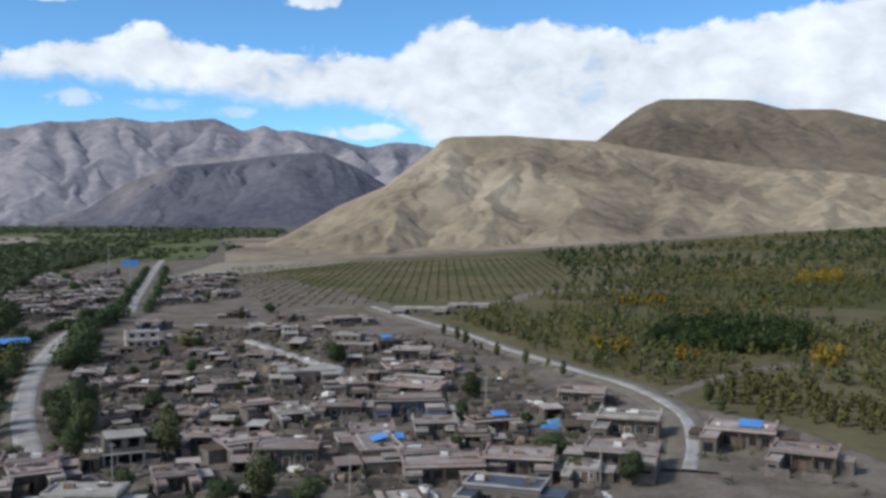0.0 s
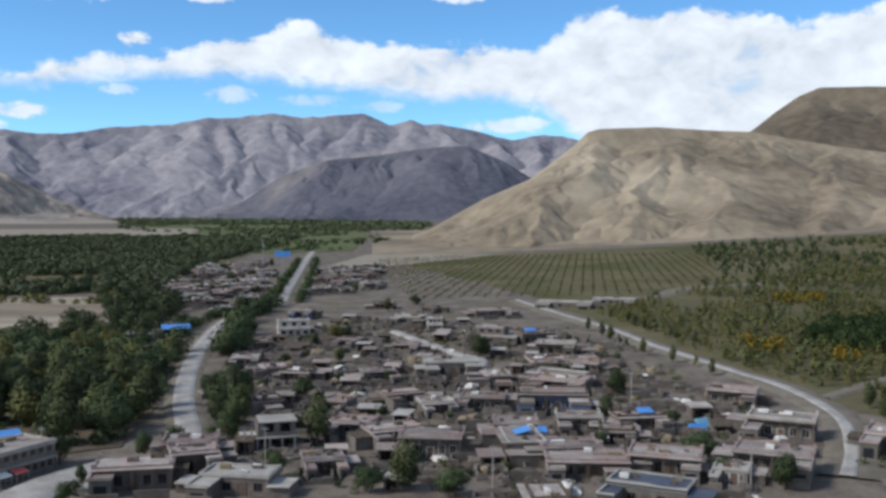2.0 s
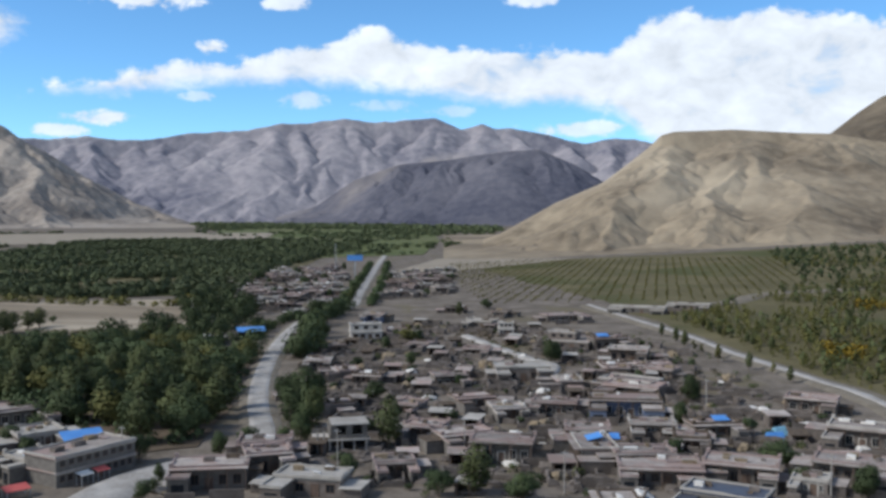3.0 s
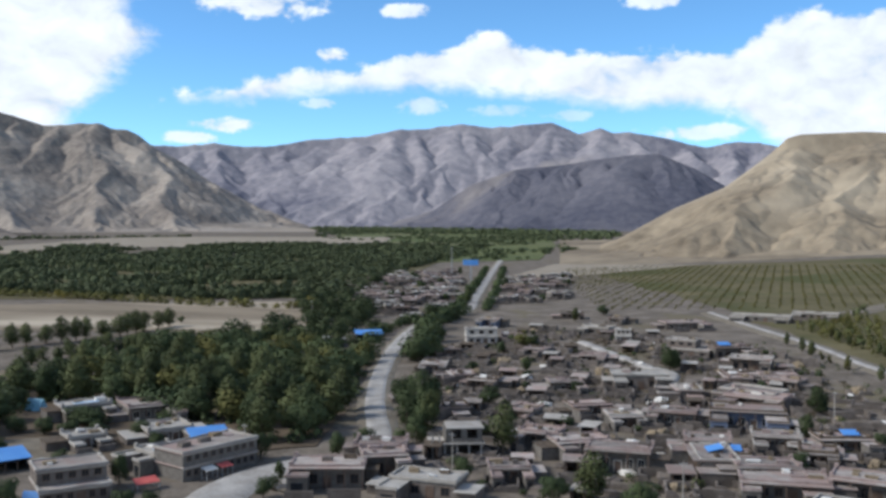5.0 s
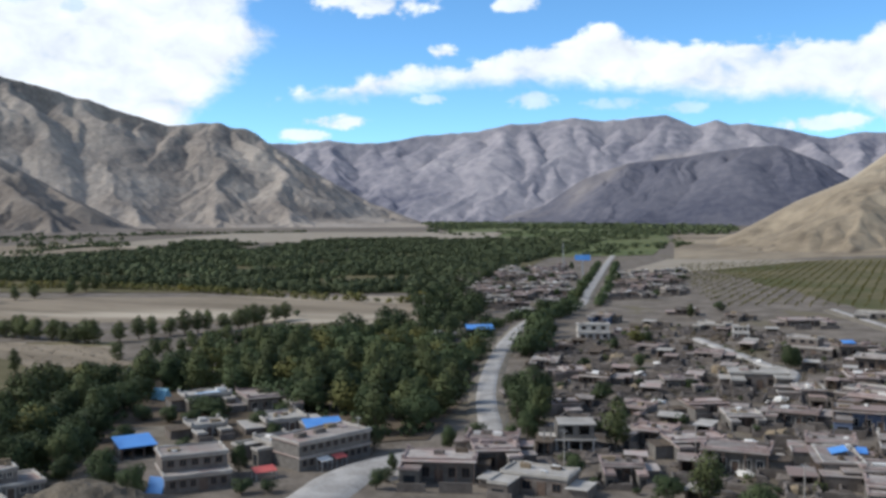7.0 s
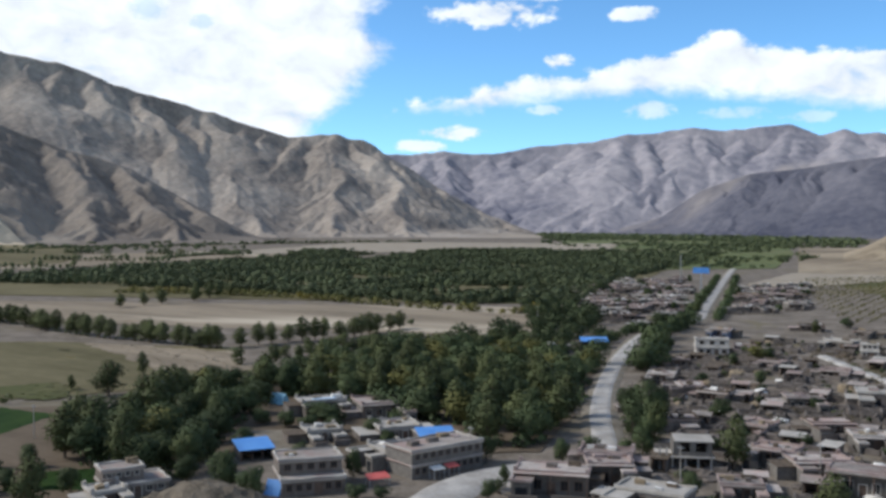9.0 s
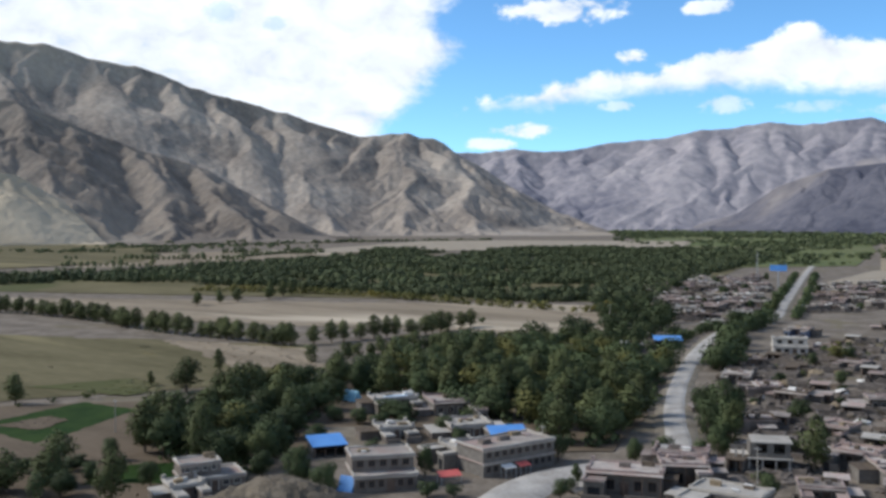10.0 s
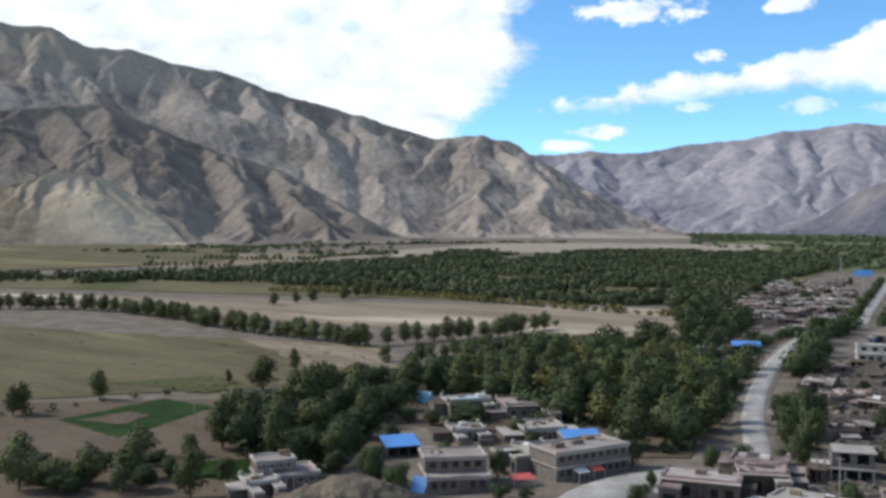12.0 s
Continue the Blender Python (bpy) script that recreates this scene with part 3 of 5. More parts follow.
def tree(kind, x, y, high, wide=None, group="", label=""):
    """Plants a tree: high and wide in metres."""
    tree_count[0] += 1
    k = (tree_count[0] * 7) % 4
    natural = {"round": 0.86, "poplar": 0.42, "turning": 0.38, "bush": 1.2}[kind]
    s = high if wide is None else wide / natural
    m = pose(x, y, ground_at(x, y) - 0.02, 0, 0, (tree_count[0] * 137) % 360)
    if (kind, k) in seeds:
        ob = copy_thing(seeds[kind, k], m)
    else:
        ob = seeds[kind, k] = tree_seed(kind, k)
        ob.matrix_basis = m
    ob.scale = (s, s, high)
    return tagged(ob, label or TREE_TEXT[kind], "bush" if kind == "bush" else "tree", group)


def woodland(name, spots, mat, label, tall, tufts=26, size=0.11, slim=0.5, seed=0, category="woodland"):
    """Many far trees joined into one: spots are places (x, y)."""
    rng = np.random.default_rng(seed)
    spots = np.asarray(spots, float)
    zs = gz(spots[:, 0], spots[:, 1])
    shapes = []
    for k in range(6):
        lobes = [(rng.uniform(-0.2, 0.2) * slim, rng.uniform(-0.2, 0.2) * slim, z, slim * rng.uniform(0.34, 0.48) * (1.15 - 0.7 * abs(z - 0.45)), 0.2) for z in (0.2, 0.38, 0.55, 0.72)]
        shapes.append(tuft_cloud(rng, lobes, tufts, size))
    out, ways = [], []
    for i, (x, y) in enumerate(spots):
        h = tall * rng.uniform(0.55, 1.35)
        v, w = shapes[i % 6][0] * h, shapes[i % 6][1]
        a = rng.uniform(0, 6.28)
        c, s = math.cos(a), math.sin(a)
        out.append(np.stack([v[:, 0] * c - v[:, 1] * s + x, v[:, 0] * s + v[:, 1] * c + y, v[:, 2] + zs[i] - 0.05 * h], -1))
        ways.append(np.stack([w[:, 0] * c - w[:, 1] * s, w[:, 0] * s + w[:, 1] * c, w[:, 2]], -1))
    ob = new(name, leaf_mesh(name, np.concatenate(out), np.concatenate(ways), mat))
    return tagged(ob, label, category, kind="stuff")


def inside(poly, x, y):
    p = np.array(poly, float)
    x, y = np.asarray(x, float), np.asarray(y, float)
    hit = np.zeros(x.shape, bool)
    for (x0, y0), (x1, y1) in zip(p, np.roll(p, -1, 0)):
        hit ^= ((y0 > y) != (y1 > y)) & (x < (x1 - x0) * (y - y0) / ((y1 - y0) + 1e-9) + x0)
    return hit


def scatter(poly, gap, seed, clump=0.0, clump_size=60.0):
    """Places about gap metres apart inside a polygon; clump 0 to 1 thins them into groups."""
    rng = np.random.default_rng(seed)
    p = np.array(poly, float)
    xs, ys = np.meshgrid(np.arange(p[:, 0].min(), p[:, 0].max(), gap), np.arange(p[:, 1].min(), p[:, 1].max(), gap))
    x = (xs + rng.uniform(-0.45, 0.45, xs.shape) * gap).ravel()
    y = (ys + rng.uniform(-0.45, 0.45, xs.shape) * gap).ravel()
    keep = inside(poly, x, y) & (fbm(x / clump_size, y / clump_size, seed + 5, 3) > clump)
    return np.stack([x[keep], y[keep]], -1)


# ---- houses ----
ADOBE = material("adobe_wall", (0.108, 0.095, 0.086), (0.205, 0.182, 0.165), 0.5, 0.95, 7.0, 0.03, vary=0.2)
STONE_WALL = material("grey_stone_wall", (0.12, 0.113, 0.105), (0.20, 0.188, 0.173), 0.8, 0.95, 6.0, 0.04, vary=0.15)
WHITE_WALL = material("whitewashed_wall", (0.42, 0.40, 0.37), (0.60, 0.58, 0.54), 0.5, 0.9, 6.0, 0.01)
MUD_ROOF = material("mud_roof", (0.22, 0.196, 0.180), (0.40, 0.364, 0.340), 0.3, 0.95, 8.0, 0.03, third=((0.30, 0.235, 0.215), 0.48), vary=0.35)
PALE_ROOF = material("pale_concrete_roof", (0.32, 0.305, 0.28), (0.45, 0.43, 0.40), 0.3, 0.9, 8.0, 0.02, vary=0.1)
PINK_EDGE = material("painted_parapet", (0.24, 0.185, 0.172), (0.36, 0.30, 0.285), 0.6, 0.9, 6.0, 0.01, vary=0.1)
DARK_EDGE = material("stacked_firewood", (0.075, 0.06, 0.05), (0.16, 0.13, 0.10), 1.2, 0.95, 5.0, 0.08)
SLATE_ROOF = material("dark_sheet_roof", (0.055, 0.062, 0.085), (0.085, 0.095, 0.12), 0.4, 0.5, 6.0, 0.01)
BLUE_SHEET = material("blue_steel_sheet", (0.075, 0.245, 0.62), (0.115, 0.32, 0.70), 0.25, 0.45, 10.0, 0.005)
BLUE_PAINT = material("blue_front", (0.09, 0.12, 0.19), (0.15, 0.18, 0.25), 0.6, 0.7, 6.0, 0.01)
RED_SHEET = material("red_awning", (0.50, 0.09, 0.085), (0.60, 0.14, 0.12), 0.6, 0.7, 6.0, 0.005)
TARP = material("pale_tarpaulin", (0.62, 0.61, 0.58), (0.76, 0.75, 0.72), 0.6, 0.8, 6.0, 0.02)
SKY_SHEET = material("pale_blue_sheet", (0.36, 0.50, 0.66), (0.48, 0.60, 0.72), 0.5, 0.5, 6.0, 0.01)
TEAL = material("teal_tarpaulin", (0.20, 0.45, 0.58), (0.30, 0.55, 0.68), 0.5, 0.6, 6.0, 0.02)
HAY = material("straw", (0.21, 0.168, 0.115), (0.31, 0.255, 0.18), 1.5, 0.95, 6.0, 0.1)
FRAME = material("window_frame", (0.10, 0.07, 0.055), (0.17, 0.12, 0.09), 1.0, 0.8, 5.0)
FRAME_PALE = material("pale_window_frame", (0.48, 0.46, 0.42), (0.60, 0.58, 0.54), 1.0, 0.8, 5.0)
PANE = material("window_glass", (0.015, 0.018, 0.022), (0.03, 0.034, 0.04), 0.8, 0.12, 4.0)
POLE_GREY = material("galvanised_steel", (0.35, 0.36, 0.37), (0.45, 0.46, 0.47), 1.0, 0.5, 5.0, metal=0.6)


def window(parent, x, z, w, h, frame_mat, y=0.0, wide_bars=1):
    """A window in the front wall: frame, sill and dark panes."""
    fr = 0.11
    bars = [(x - w / 2, x - w / 2 + fr, y - 0.07, y + 0.05, z, z + h), (x + w / 2 - fr, x + w / 2, y - 0.07, y + 0.05, z, z + h), (x - w / 2, x + w / 2, y - 0.09, y + 0.05, z + h, z + h + fr), (x - w / 2, x + w / 2, y - 0.07, y + 0.05, z - fr, z)]
    for i in range(wide_bars):
        c = x - w / 2 + w * (i + 1) / (wide_bars + 1)
        bars.append((c - 0.03, c + 0.03, y - 0.05, y + 0.05, z, z + h))
    win = part("window", boxes(*bars), frame_mat, parent)
    part("pane", boxes((x - w / 2 + fr, x + w / 2 - fr, y - 0.02, y + 0.04, z, z + h)), PANE, win)


def ring(bm, x0, x1, y0, y1, z0, z1, t):
    box(bm, x0, x1, y0, y0 + t, z0, z1), box(bm, x0, x1, y1 - t, y1, z0, z1)
    box(bm, x0, x0 + t, y0 + t, y1 - t, z0, z1), box(bm, x1 - t, x1, y0 + t, y1 - t, z0, z1)


def block(root, rng, x0, x1, y0, y1, z0, h, wall, roof, edge, frame_mat, windows, door, parapet, corner=False, porch=False):
    """One storey: walls, roof slab, cornice, parapet, windows and door on the front (-y)."""
    bm = bmesh.new()
    for v in box(bm, x0, x1, y0, y1, z0 - (0.8 if z0 == 0 else 0), z0 + h):
        if v.co.z > z0 + 0.5:
            v.co.x += (0.08 if v.co.x < (x0 + x1) / 2 else -0.08)
            v.co.y += (0.06 if v.co.y > (y0 + y1) / 2 else 0.0)
    part("wall", bm, wall, root)
    bm = bmesh.new()
    eave = 1.5 if porch else 0.35
    box(bm, x0 - 0.25, x1 + 0.25, y0 - eave, y1 + 0.2, z0 + h, z0 + h + 0.22)
    for v in bm.verts:
        v.co.z += rng.uniform(-0.04, 0.04)
    part("roof", bm, roof, root)
    part("cornice", boxes((x0 - 0.05, x1 + 0.05, y0 - 0.16, y0 - 0.003, z0 + h - 0.32, z0 + h - 0.003)), edge if edge is not PINK_EDGE else FRAME, root)
    if parapet:
        bm = bmesh.new()
        ring(bm, x0 - 0.2, x1 + 0.2, y0 - 0.25, y1 + 0.15, z0 + h + 0.2, z0 + h + 0.2 + parapet, 0.4)
        if corner:
            for cx in (x0 + 0.15, x1 - 0.15):
                for cy in (y0, y1 - 0.1):
                    box(bm, cx - 0.35, cx + 0.35, cy - 0.3, cy + 0.3, z0 + h + 0.2, z0 + h + 0.75 + parapet)
        bmesh.ops.subdivide_edges(bm, edges=[e for e in bm.edges if e.calc_length() > 3], cuts=5, use_grid_fill=True)
        for v in bm.verts:
            if v.co.z > z0 + h + 0.25:
                v.co.z += rng.uniform(-0.12, 0.14)
        part("parapet", bm, edge, root)
    if porch:
        n = max(2, int((x1 - x0) / 3.2))
        for i in range(n + 1):
            c = x0 + 0.2 + (x1 - x0 - 0.4) * i / n
            part("post", boxes((c - 0.11, c + 0.11, y0 - 1.32, y0 - 1.1, z0 - 0.8, z0 + h)), FRAME, root)
    span = x1 - x0 - 1.0
    slots = windows + (1 if door else 0)
    for i in range(slots):
        c = x0 + 0.5 + span * (i + 0.5) / slots
        if door and i == slots // 2:
            d = part("door", boxes((c - 0.62, c + 0.62, y0 - 0.06, y0 + 0.05, z0 - 0.1, z0 + 2.1)), FRAME, root)
            part("door_frame", boxes((c - 0.8, c - 0.63, y0 - 0.1, y0 + 0.05, z0 - 0.1, z0 + 2.25), (c + 0.63, c + 0.8, y0 - 0.1, y0 + 0.05, z0 - 0.1, z0 + 2.25), (c - 0.8, c + 0.8, y0 - 0.12, y0 + 0.05, z0 + 2.26, z0 + 2.42)), frame_mat, d)
        else:
            window(root, c, z0 + 0.95, min(1.7, span / slots * 0.62), h * 0.42, frame_mat, y0)


def house(x, y, turn, w, d, h, style="plain", seed=0, windows=3, label=""):
    """A flat-roofed farmhouse; its front faces -y before the turn."""
    rng = random.Random(seed)
    root = new("house")
    z = min(ground_at(x + a, y + b) for a in (-w / 2, w / 2) for b in (-d / 2, d / 2))
    root.matrix_basis = pose(x, y, z, 0, 0, turn)
    wall, roof, edge, fr = rng.choice((ADOBE, ADOBE, STONE_WALL)), MUD_ROOF, rng.choice((DARK_EDGE, PINK_EDGE, PALE_ROOF)), rng.choice((FRAME, FRAME, FRAME_PALE))
    words = {"plain": "flat-roofed mud-brick farmhouse with firewood along its parapet", "two": "two-storey flat-roofed village house with a roof terrace", "white": "whitewashed two-storey house with a flat roof",
             "blue": "flat-roofed farmhouse with a bright blue sheet over its roof", "pale": "low house with a pale concrete roof", "slate": "house with a dark blue-grey sheet roof",
             "pink": "flat-roofed house with a pinkish painted parapet", "shop": "long two-storey roadside building with a row of shopfronts", "front": "flat-roofed house with a blue-painted front"}[style]
    if style == "white":
        wall, roof, edge, fr = WHITE_WALL, PALE_ROOF, WHITE_WALL, FRAME
    if style == "pale":
        roof, edge = PALE_ROOF, PALE_ROOF
    if style == "pink":
        roof, edge, wall = MUD_ROOF, PINK_EDGE, STONE_WALL
    if style == "slate":
        roof, edge, wall = SLATE_ROOF, PALE_ROOF, STONE_WALL
    if style == "front":
        wall = BLUE_PAINT
    if style in ("two", "white", "shop"):
        h1 = h * 0.5
        block(root, rng, -w / 2, w / 2, -d / 2, d / 2, 0, h1, wall, roof, edge, fr, windows, True, 0.25 if style != "shop" else 0)
        back = 0.0 if style == "shop" else d * 0.3
        cut = 0.0 if style in ("shop", "white") else w * rng.choice((0.0, 0.25, 0.35))
        side = rng.choice((0, 1))
        block(root, rng, -w / 2 + cut * side, w / 2 - cut * (1 - side), -d / 2 + back, d / 2, h1 + 0.22, h - h1 - 0.2, wall, roof, edge, fr, windows, False, 0.3)
    else:
        block(root, rng, -w / 2, w / 2, -d / 2, d / 2, 0, h, wall, roof, edge, fr, windows, True, rng.uniform(0.2, 0.45), corner=style == "pink" or rng.random() < 0.4, porch=style not in ("slate", "pale"))
        for s in rng.choice(((-1,), (1,), (-1, 1), (-1, 1))):     # wings that close the yard
            ww, wd, wh = w * rng.uniform(0.2, 0.3), d * rng.uniform(0.5, 1.0), h * rng.uniform(0.7, 0.9)
            cx = s * (w / 2 - ww / 2)
            part("wing", boxes((cx - ww / 2, cx + ww / 2, -d / 2 - wd, -d / 2 - 0.01, -0.8, wh)), wall, root)
            part("wing_roof", boxes((cx - ww / 2 - 0.2, cx + ww / 2 + 0.2, -d / 2 - wd - 0.25, -d / 2 - 0.02, wh, wh + 0.2)), roof, root)
            part("wing_parapet", boxes((cx - ww / 2 - 0.15, cx + ww / 2 + 0.15, -d / 2 - wd - 0.2, -d / 2 - wd + 0.1, wh + 0.2, wh + 0.5), (cx + s * (ww / 2 - 0.15), cx + s * (ww / 2 + 0.15), -d / 2 - wd + 0.12, -d / 2 - 0.1, wh + 0.2, wh + 0.5) if s > 0 else (cx - ww / 2 - 0.15, cx - ww / 2 + 0.15, -d / 2 - wd + 0.12, -d / 2 - 0.1, wh + 0.2, wh + 0.5)), edge, root)
            # dark slab on the wall stands in for the shade of an open front
            part("wing_opening", boxes((cx - ww * 0.3, cx + ww * 0.3, -d / 2 - wd - 0.04, -d / 2 - wd + 0.05, 0.0, wh * 0.7)), PANE, root)
        for s in rng.choice(((-1,), (1,), (-1, 1))):      # lean-tos built on at the ends
            aw, ad, ah, ay = rng.uniform(2.2, 4.5), d * rng.uniform(0.45, 0.95), h * rng.uniform(0.5, 0.85), rng.uniform(-0.2, 0.2) * d
            c = s * (w / 2 + aw / 2 + 0.02)
            part("annex", boxes((c - aw / 2, c + aw / 2, ay - ad / 2, ay + ad / 2, -0.8, ah)), rng.choice((ADOBE, ADOBE, STONE_WALL)), root)
            bm = boxes((c - aw / 2 - 0.15, c + aw / 2 + 0.15, ay - ad / 2 - rng.uniform(0.2, 0.9), ay + ad / 2 + 0.15, ah, ah + 0.18))
            for v in bm.verts:
                v.co.z += rng.uniform(-0.02, 0.12)
            part("annex_roof", bm, rng.choice((roof, roof, MUD_ROOF, DARK_EDGE)), root)
        if rng.random() < 0.7:      # the low wall across the front of the yard
            part("yard_front", boxes((-w / 2, -w * 0.12, -d * 1.5, -d * 1.5 + 0.45, -0.8, rng.uniform(1.4, 2.0)), (w * 0.06, w / 2, -d * 1.5, -d * 1.5 + 0.45, -0.8, rng.uniform(1.4, 2.0))), ADOBE, root)
    if style in ("blue",):
        bm = bmesh.new()
        bw, bd, zz = w * 0.34, d * 0.42, h + 0.5
        ox = rng.uniform(-0.2, 0.2) * w
        n = 24
        line = [(ox - bw / 2 + bw * k / n, zz + 0.08 + (0.05 if k % 2 else 0.0)) for k in range(n + 1)] + [(ox + bw / 2, zz), (ox - bw / 2, zz)]
        lo = [bm.verts.new((a, -bd / 2, b)) for a, b in line]
        hi = [bm.verts.new((a, bd / 2, b + 0.25 * bd)) for a, b in line]
        bm.faces.new(lo), bm.faces.new(hi[::-1])
        for k in range(len(line)):
            q = (k + 1) % len(line)
            bm.faces.new((lo[k], hi[k], hi[q], lo[q]))
        part("roof_sheet", bm, BLUE_SHEET, root, "bright blue ribbed steel sheet")
        part("sheet_post", boxes((ox - bw / 2 + 0.1, ox - bw / 2 + 0.3, bd / 2 - 0.4, bd / 2 - 0.2, h + 0.2, zz + 0.2 * bd), (ox + bw / 2 - 0.3, ox + bw / 2 - 0.1, bd / 2 - 0.4, bd / 2 - 0.2, h + 0.2, zz + 0.2 * bd), (ox - bw / 2 + 0.1, ox - bw / 2 + 0.3, -bd / 2 + 0.2, -bd / 2 + 0.4, h + 0.2, zz), (ox + bw / 2 - 0.3, ox + bw / 2 - 0.1, -bd / 2 + 0.2, -bd / 2 + 0.4, h + 0.2, zz)), FRAME, root)
    top = h + 0.2
    for i in range(rng.choice((2, 3, 4))):      # what is kept on the roof
        px, py, sx, sy, sz = rng.uniform(-0.38, 0.38) * w, rng.uniform(-0.2, 0.36) * d if style not in ("two", "white") else rng.uniform(0.12, 0.34) * d, rng.uniform(0.3, 1.4), rng.uniform(0.3, 0.8), rng.uniform(0.3, 0.9)
        bm = boxes((px - sx, px + sx, py - sy, py + sy, top, top + sz))
        for v in bm.verts:
            v.co += Vector((rng.uniform(-0.15, 0.15), rng.uniform(-0.15, 0.15), rng.uniform(-0.12, 0.12) if v.co.z > top + 0.1 else 0))
        part("roof_crate", bm, rng.choice((DARK_EDGE, HAY, ADOBE, TARP, PINK_EDGE)), root)
    return tagged(root, label or words, "house", "village houses")


def unfinished_house(x, y, turn, w, d, h):
    """A concrete frame with two floors, half walled in: slabs on posts, open bays below and window gaps above."""
    root = new("unfinished_house")
    root.matrix_basis = pose(x, y, ground_at(x, y), 0, 0, turn)
    h1, n = h * 0.5, 4
    part("floor_slab", boxes((-w / 2 - 0.5, w / 2 + 0.5, -d / 2 - 0.6, d / 2 + 0.2, h1 - 0.25, h1)), PALE_ROOF, root)
    part("roof_slab", boxes((-w / 2 + w * 0.3, w / 2 + 0.4, -d / 2 - 0.4, d / 2 + 0.3, h, h + 0.25)), PALE_ROOF, root)
    part("wall", boxes((-w / 2, w / 2, d / 2 - 0.3, d / 2, -0.8, h1 - 0.26), (w / 2 - 0.3, w / 2, -d / 2, d / 2 - 0.31, -0.8, h1 - 0.26)), STONE_WALL, root)
    part("wall", boxes((-w * 0.2, w / 2 - 0.31, d / 2 - 0.3, d / 2, h1 + 0.01, h - 0.01), (w / 2 - 0.3, w / 2, -d / 2, d / 2, h1 + 0.01, h - 0.01), (-w * 0.2 - 0.3, -w * 0.2 - 0.01, -d / 2, d / 2, h1 + 0.01, h - 0.01)), STONE_WALL, root)
    part("front_wall", boxes((-w * 0.2, w / 2 - 0.31, -d / 2, -d / 2 + 0.25, h1 + 0.01, h1 + 0.9), (-w * 0.2, -w * 0.1, -d / 2, -d / 2 + 0.25, h1 + 0.91, h - 0.01), (w * 0.08, w * 0.2, -d / 2, -d / 2 + 0.25, h1 + 0.91, h - 0.01), (w * 0.4, w / 2 - 0.31, -d / 2, -d / 2 + 0.25, h1 + 0.91, h - 0.01)), STONE_WALL, root)
    for i in range(n + 1):
        c = -w / 2 + 0.2 + (w - 0.4) * i / n
        part("post", boxes((c - 0.17, c + 0.17, -d / 2 - 0.2, -d / 2 + 0.14, -0.8, h1 - 0.26)), PALE_ROOF, root)
    for i in range(2):
        c = -w / 2 + 0.2 + i * w * 0.13
        part("upper_post", boxes((c - 0.15, c + 0.15, -d / 2 - 0.1, -d / 2 + 0.2, h1 + 0.01, h1 + 1.7)), PALE_ROOF, root)
    part("terrace_wall", boxes((-w / 2 - 0.4, -w * 0.2 - 0.31, d / 2 - 0.25, d / 2, h1 + 0.01, h1 + 1.0)), STONE_WALL, root)
    return tagged(root, "unfinished grey two-storey house with open bays on posts", "house", "village houses")


def yard(x, y, turn, w, d, h, seed=0):
    """A worn mud-brick yard wall round an open square, with a gap for the gate."""
    rng = random.Random(seed)
    bm = bmesh.new()
    t = 0.45
    ring(bm, -w / 2, w / 2, -d / 2, d / 2, -0.8, h, t)
    bmesh.ops.subdivide_edges(bm, edges=[e for e in bm.edges if e.calc_length() > 3], cuts=6, use_grid_fill=True)
    gate = rng.uniform(-0.3, 0.3) * w
    for v in bm.verts:
        if v.co.z > 0.1:
            v.co.z *= rng.uniform(0.82, 1.08)
            if v.co.y < -d / 2 + t + 0.1 and abs(v.co.x - gate) < w * 0.12:
                v.co.z = 0.05
    ob = part("yard_wall", bm, ADOBE)
    ob.matrix_basis = pose(x, y, min(ground_at(x + a, y + b) for a in (-w / 2, w / 2) for b in (-d / 2, d / 2)), 0, 0, turn)
    return tagged(ob, "worn mud-brick yard wall with a gate gap", "wall", "yard walls")


def blue_shed(x, y, turn, w, d, h):
    """A low building under one sloping blue steel roof."""
    root = new("blue_shed")
    root.matrix_basis = pose(x, y, ground_at(x, y), 0, 0, turn)
    part("wall", boxes((-w / 2, w / 2, d / 2 - 0.3, d / 2, -0.8, h), (-w / 2, -w / 2 + 0.3, -d / 2, d / 2 - 0.31, -0.8, h - 0.5), (w / 2 - 0.3, w / 2, -d / 2, d / 2 - 0.31, -0.8, h - 0.5)), STONE_WALL, root)
    bm = bmesh.new()
    n = 30
    line = [(-w / 2 - 0.3 + (w + 0.6) * k / n, (0.05 if k % 2 else 0.0)) for k in range(n + 1)] + [(w / 2 + 0.3, -0.08), (-w / 2 - 0.3, -0.08)]
    lo = [bm.verts.new((a, -d / 2 - 0.5, b + h - 0.5)) for a, b in line]
    hi = [bm.verts.new((a, d / 2 + 0.3, b + h + 0.6)) for a, b in line]
    bm.faces.new(lo), bm.faces.new(hi[::-1])
    for k in range(len(line)):
        q = (k + 1) % len(line)
        bm.faces.new((lo[k], hi[k], hi[q], lo[q]))
    part("roof", bm, BLUE_SHEET, root, "bright blue ribbed steel roof")
    for i in range(4):
        c = -w / 2 + 0.3 + (w - 0.6) * i / 3
        part("post", boxes((c - 0.1, c + 0.1, -d / 2 - 0.3, -d / 2 - 0.1, -0.8, h - 0.6)), FRAME, root)
    return tagged(root, "open shed under a bright blue steel roof", "shed")

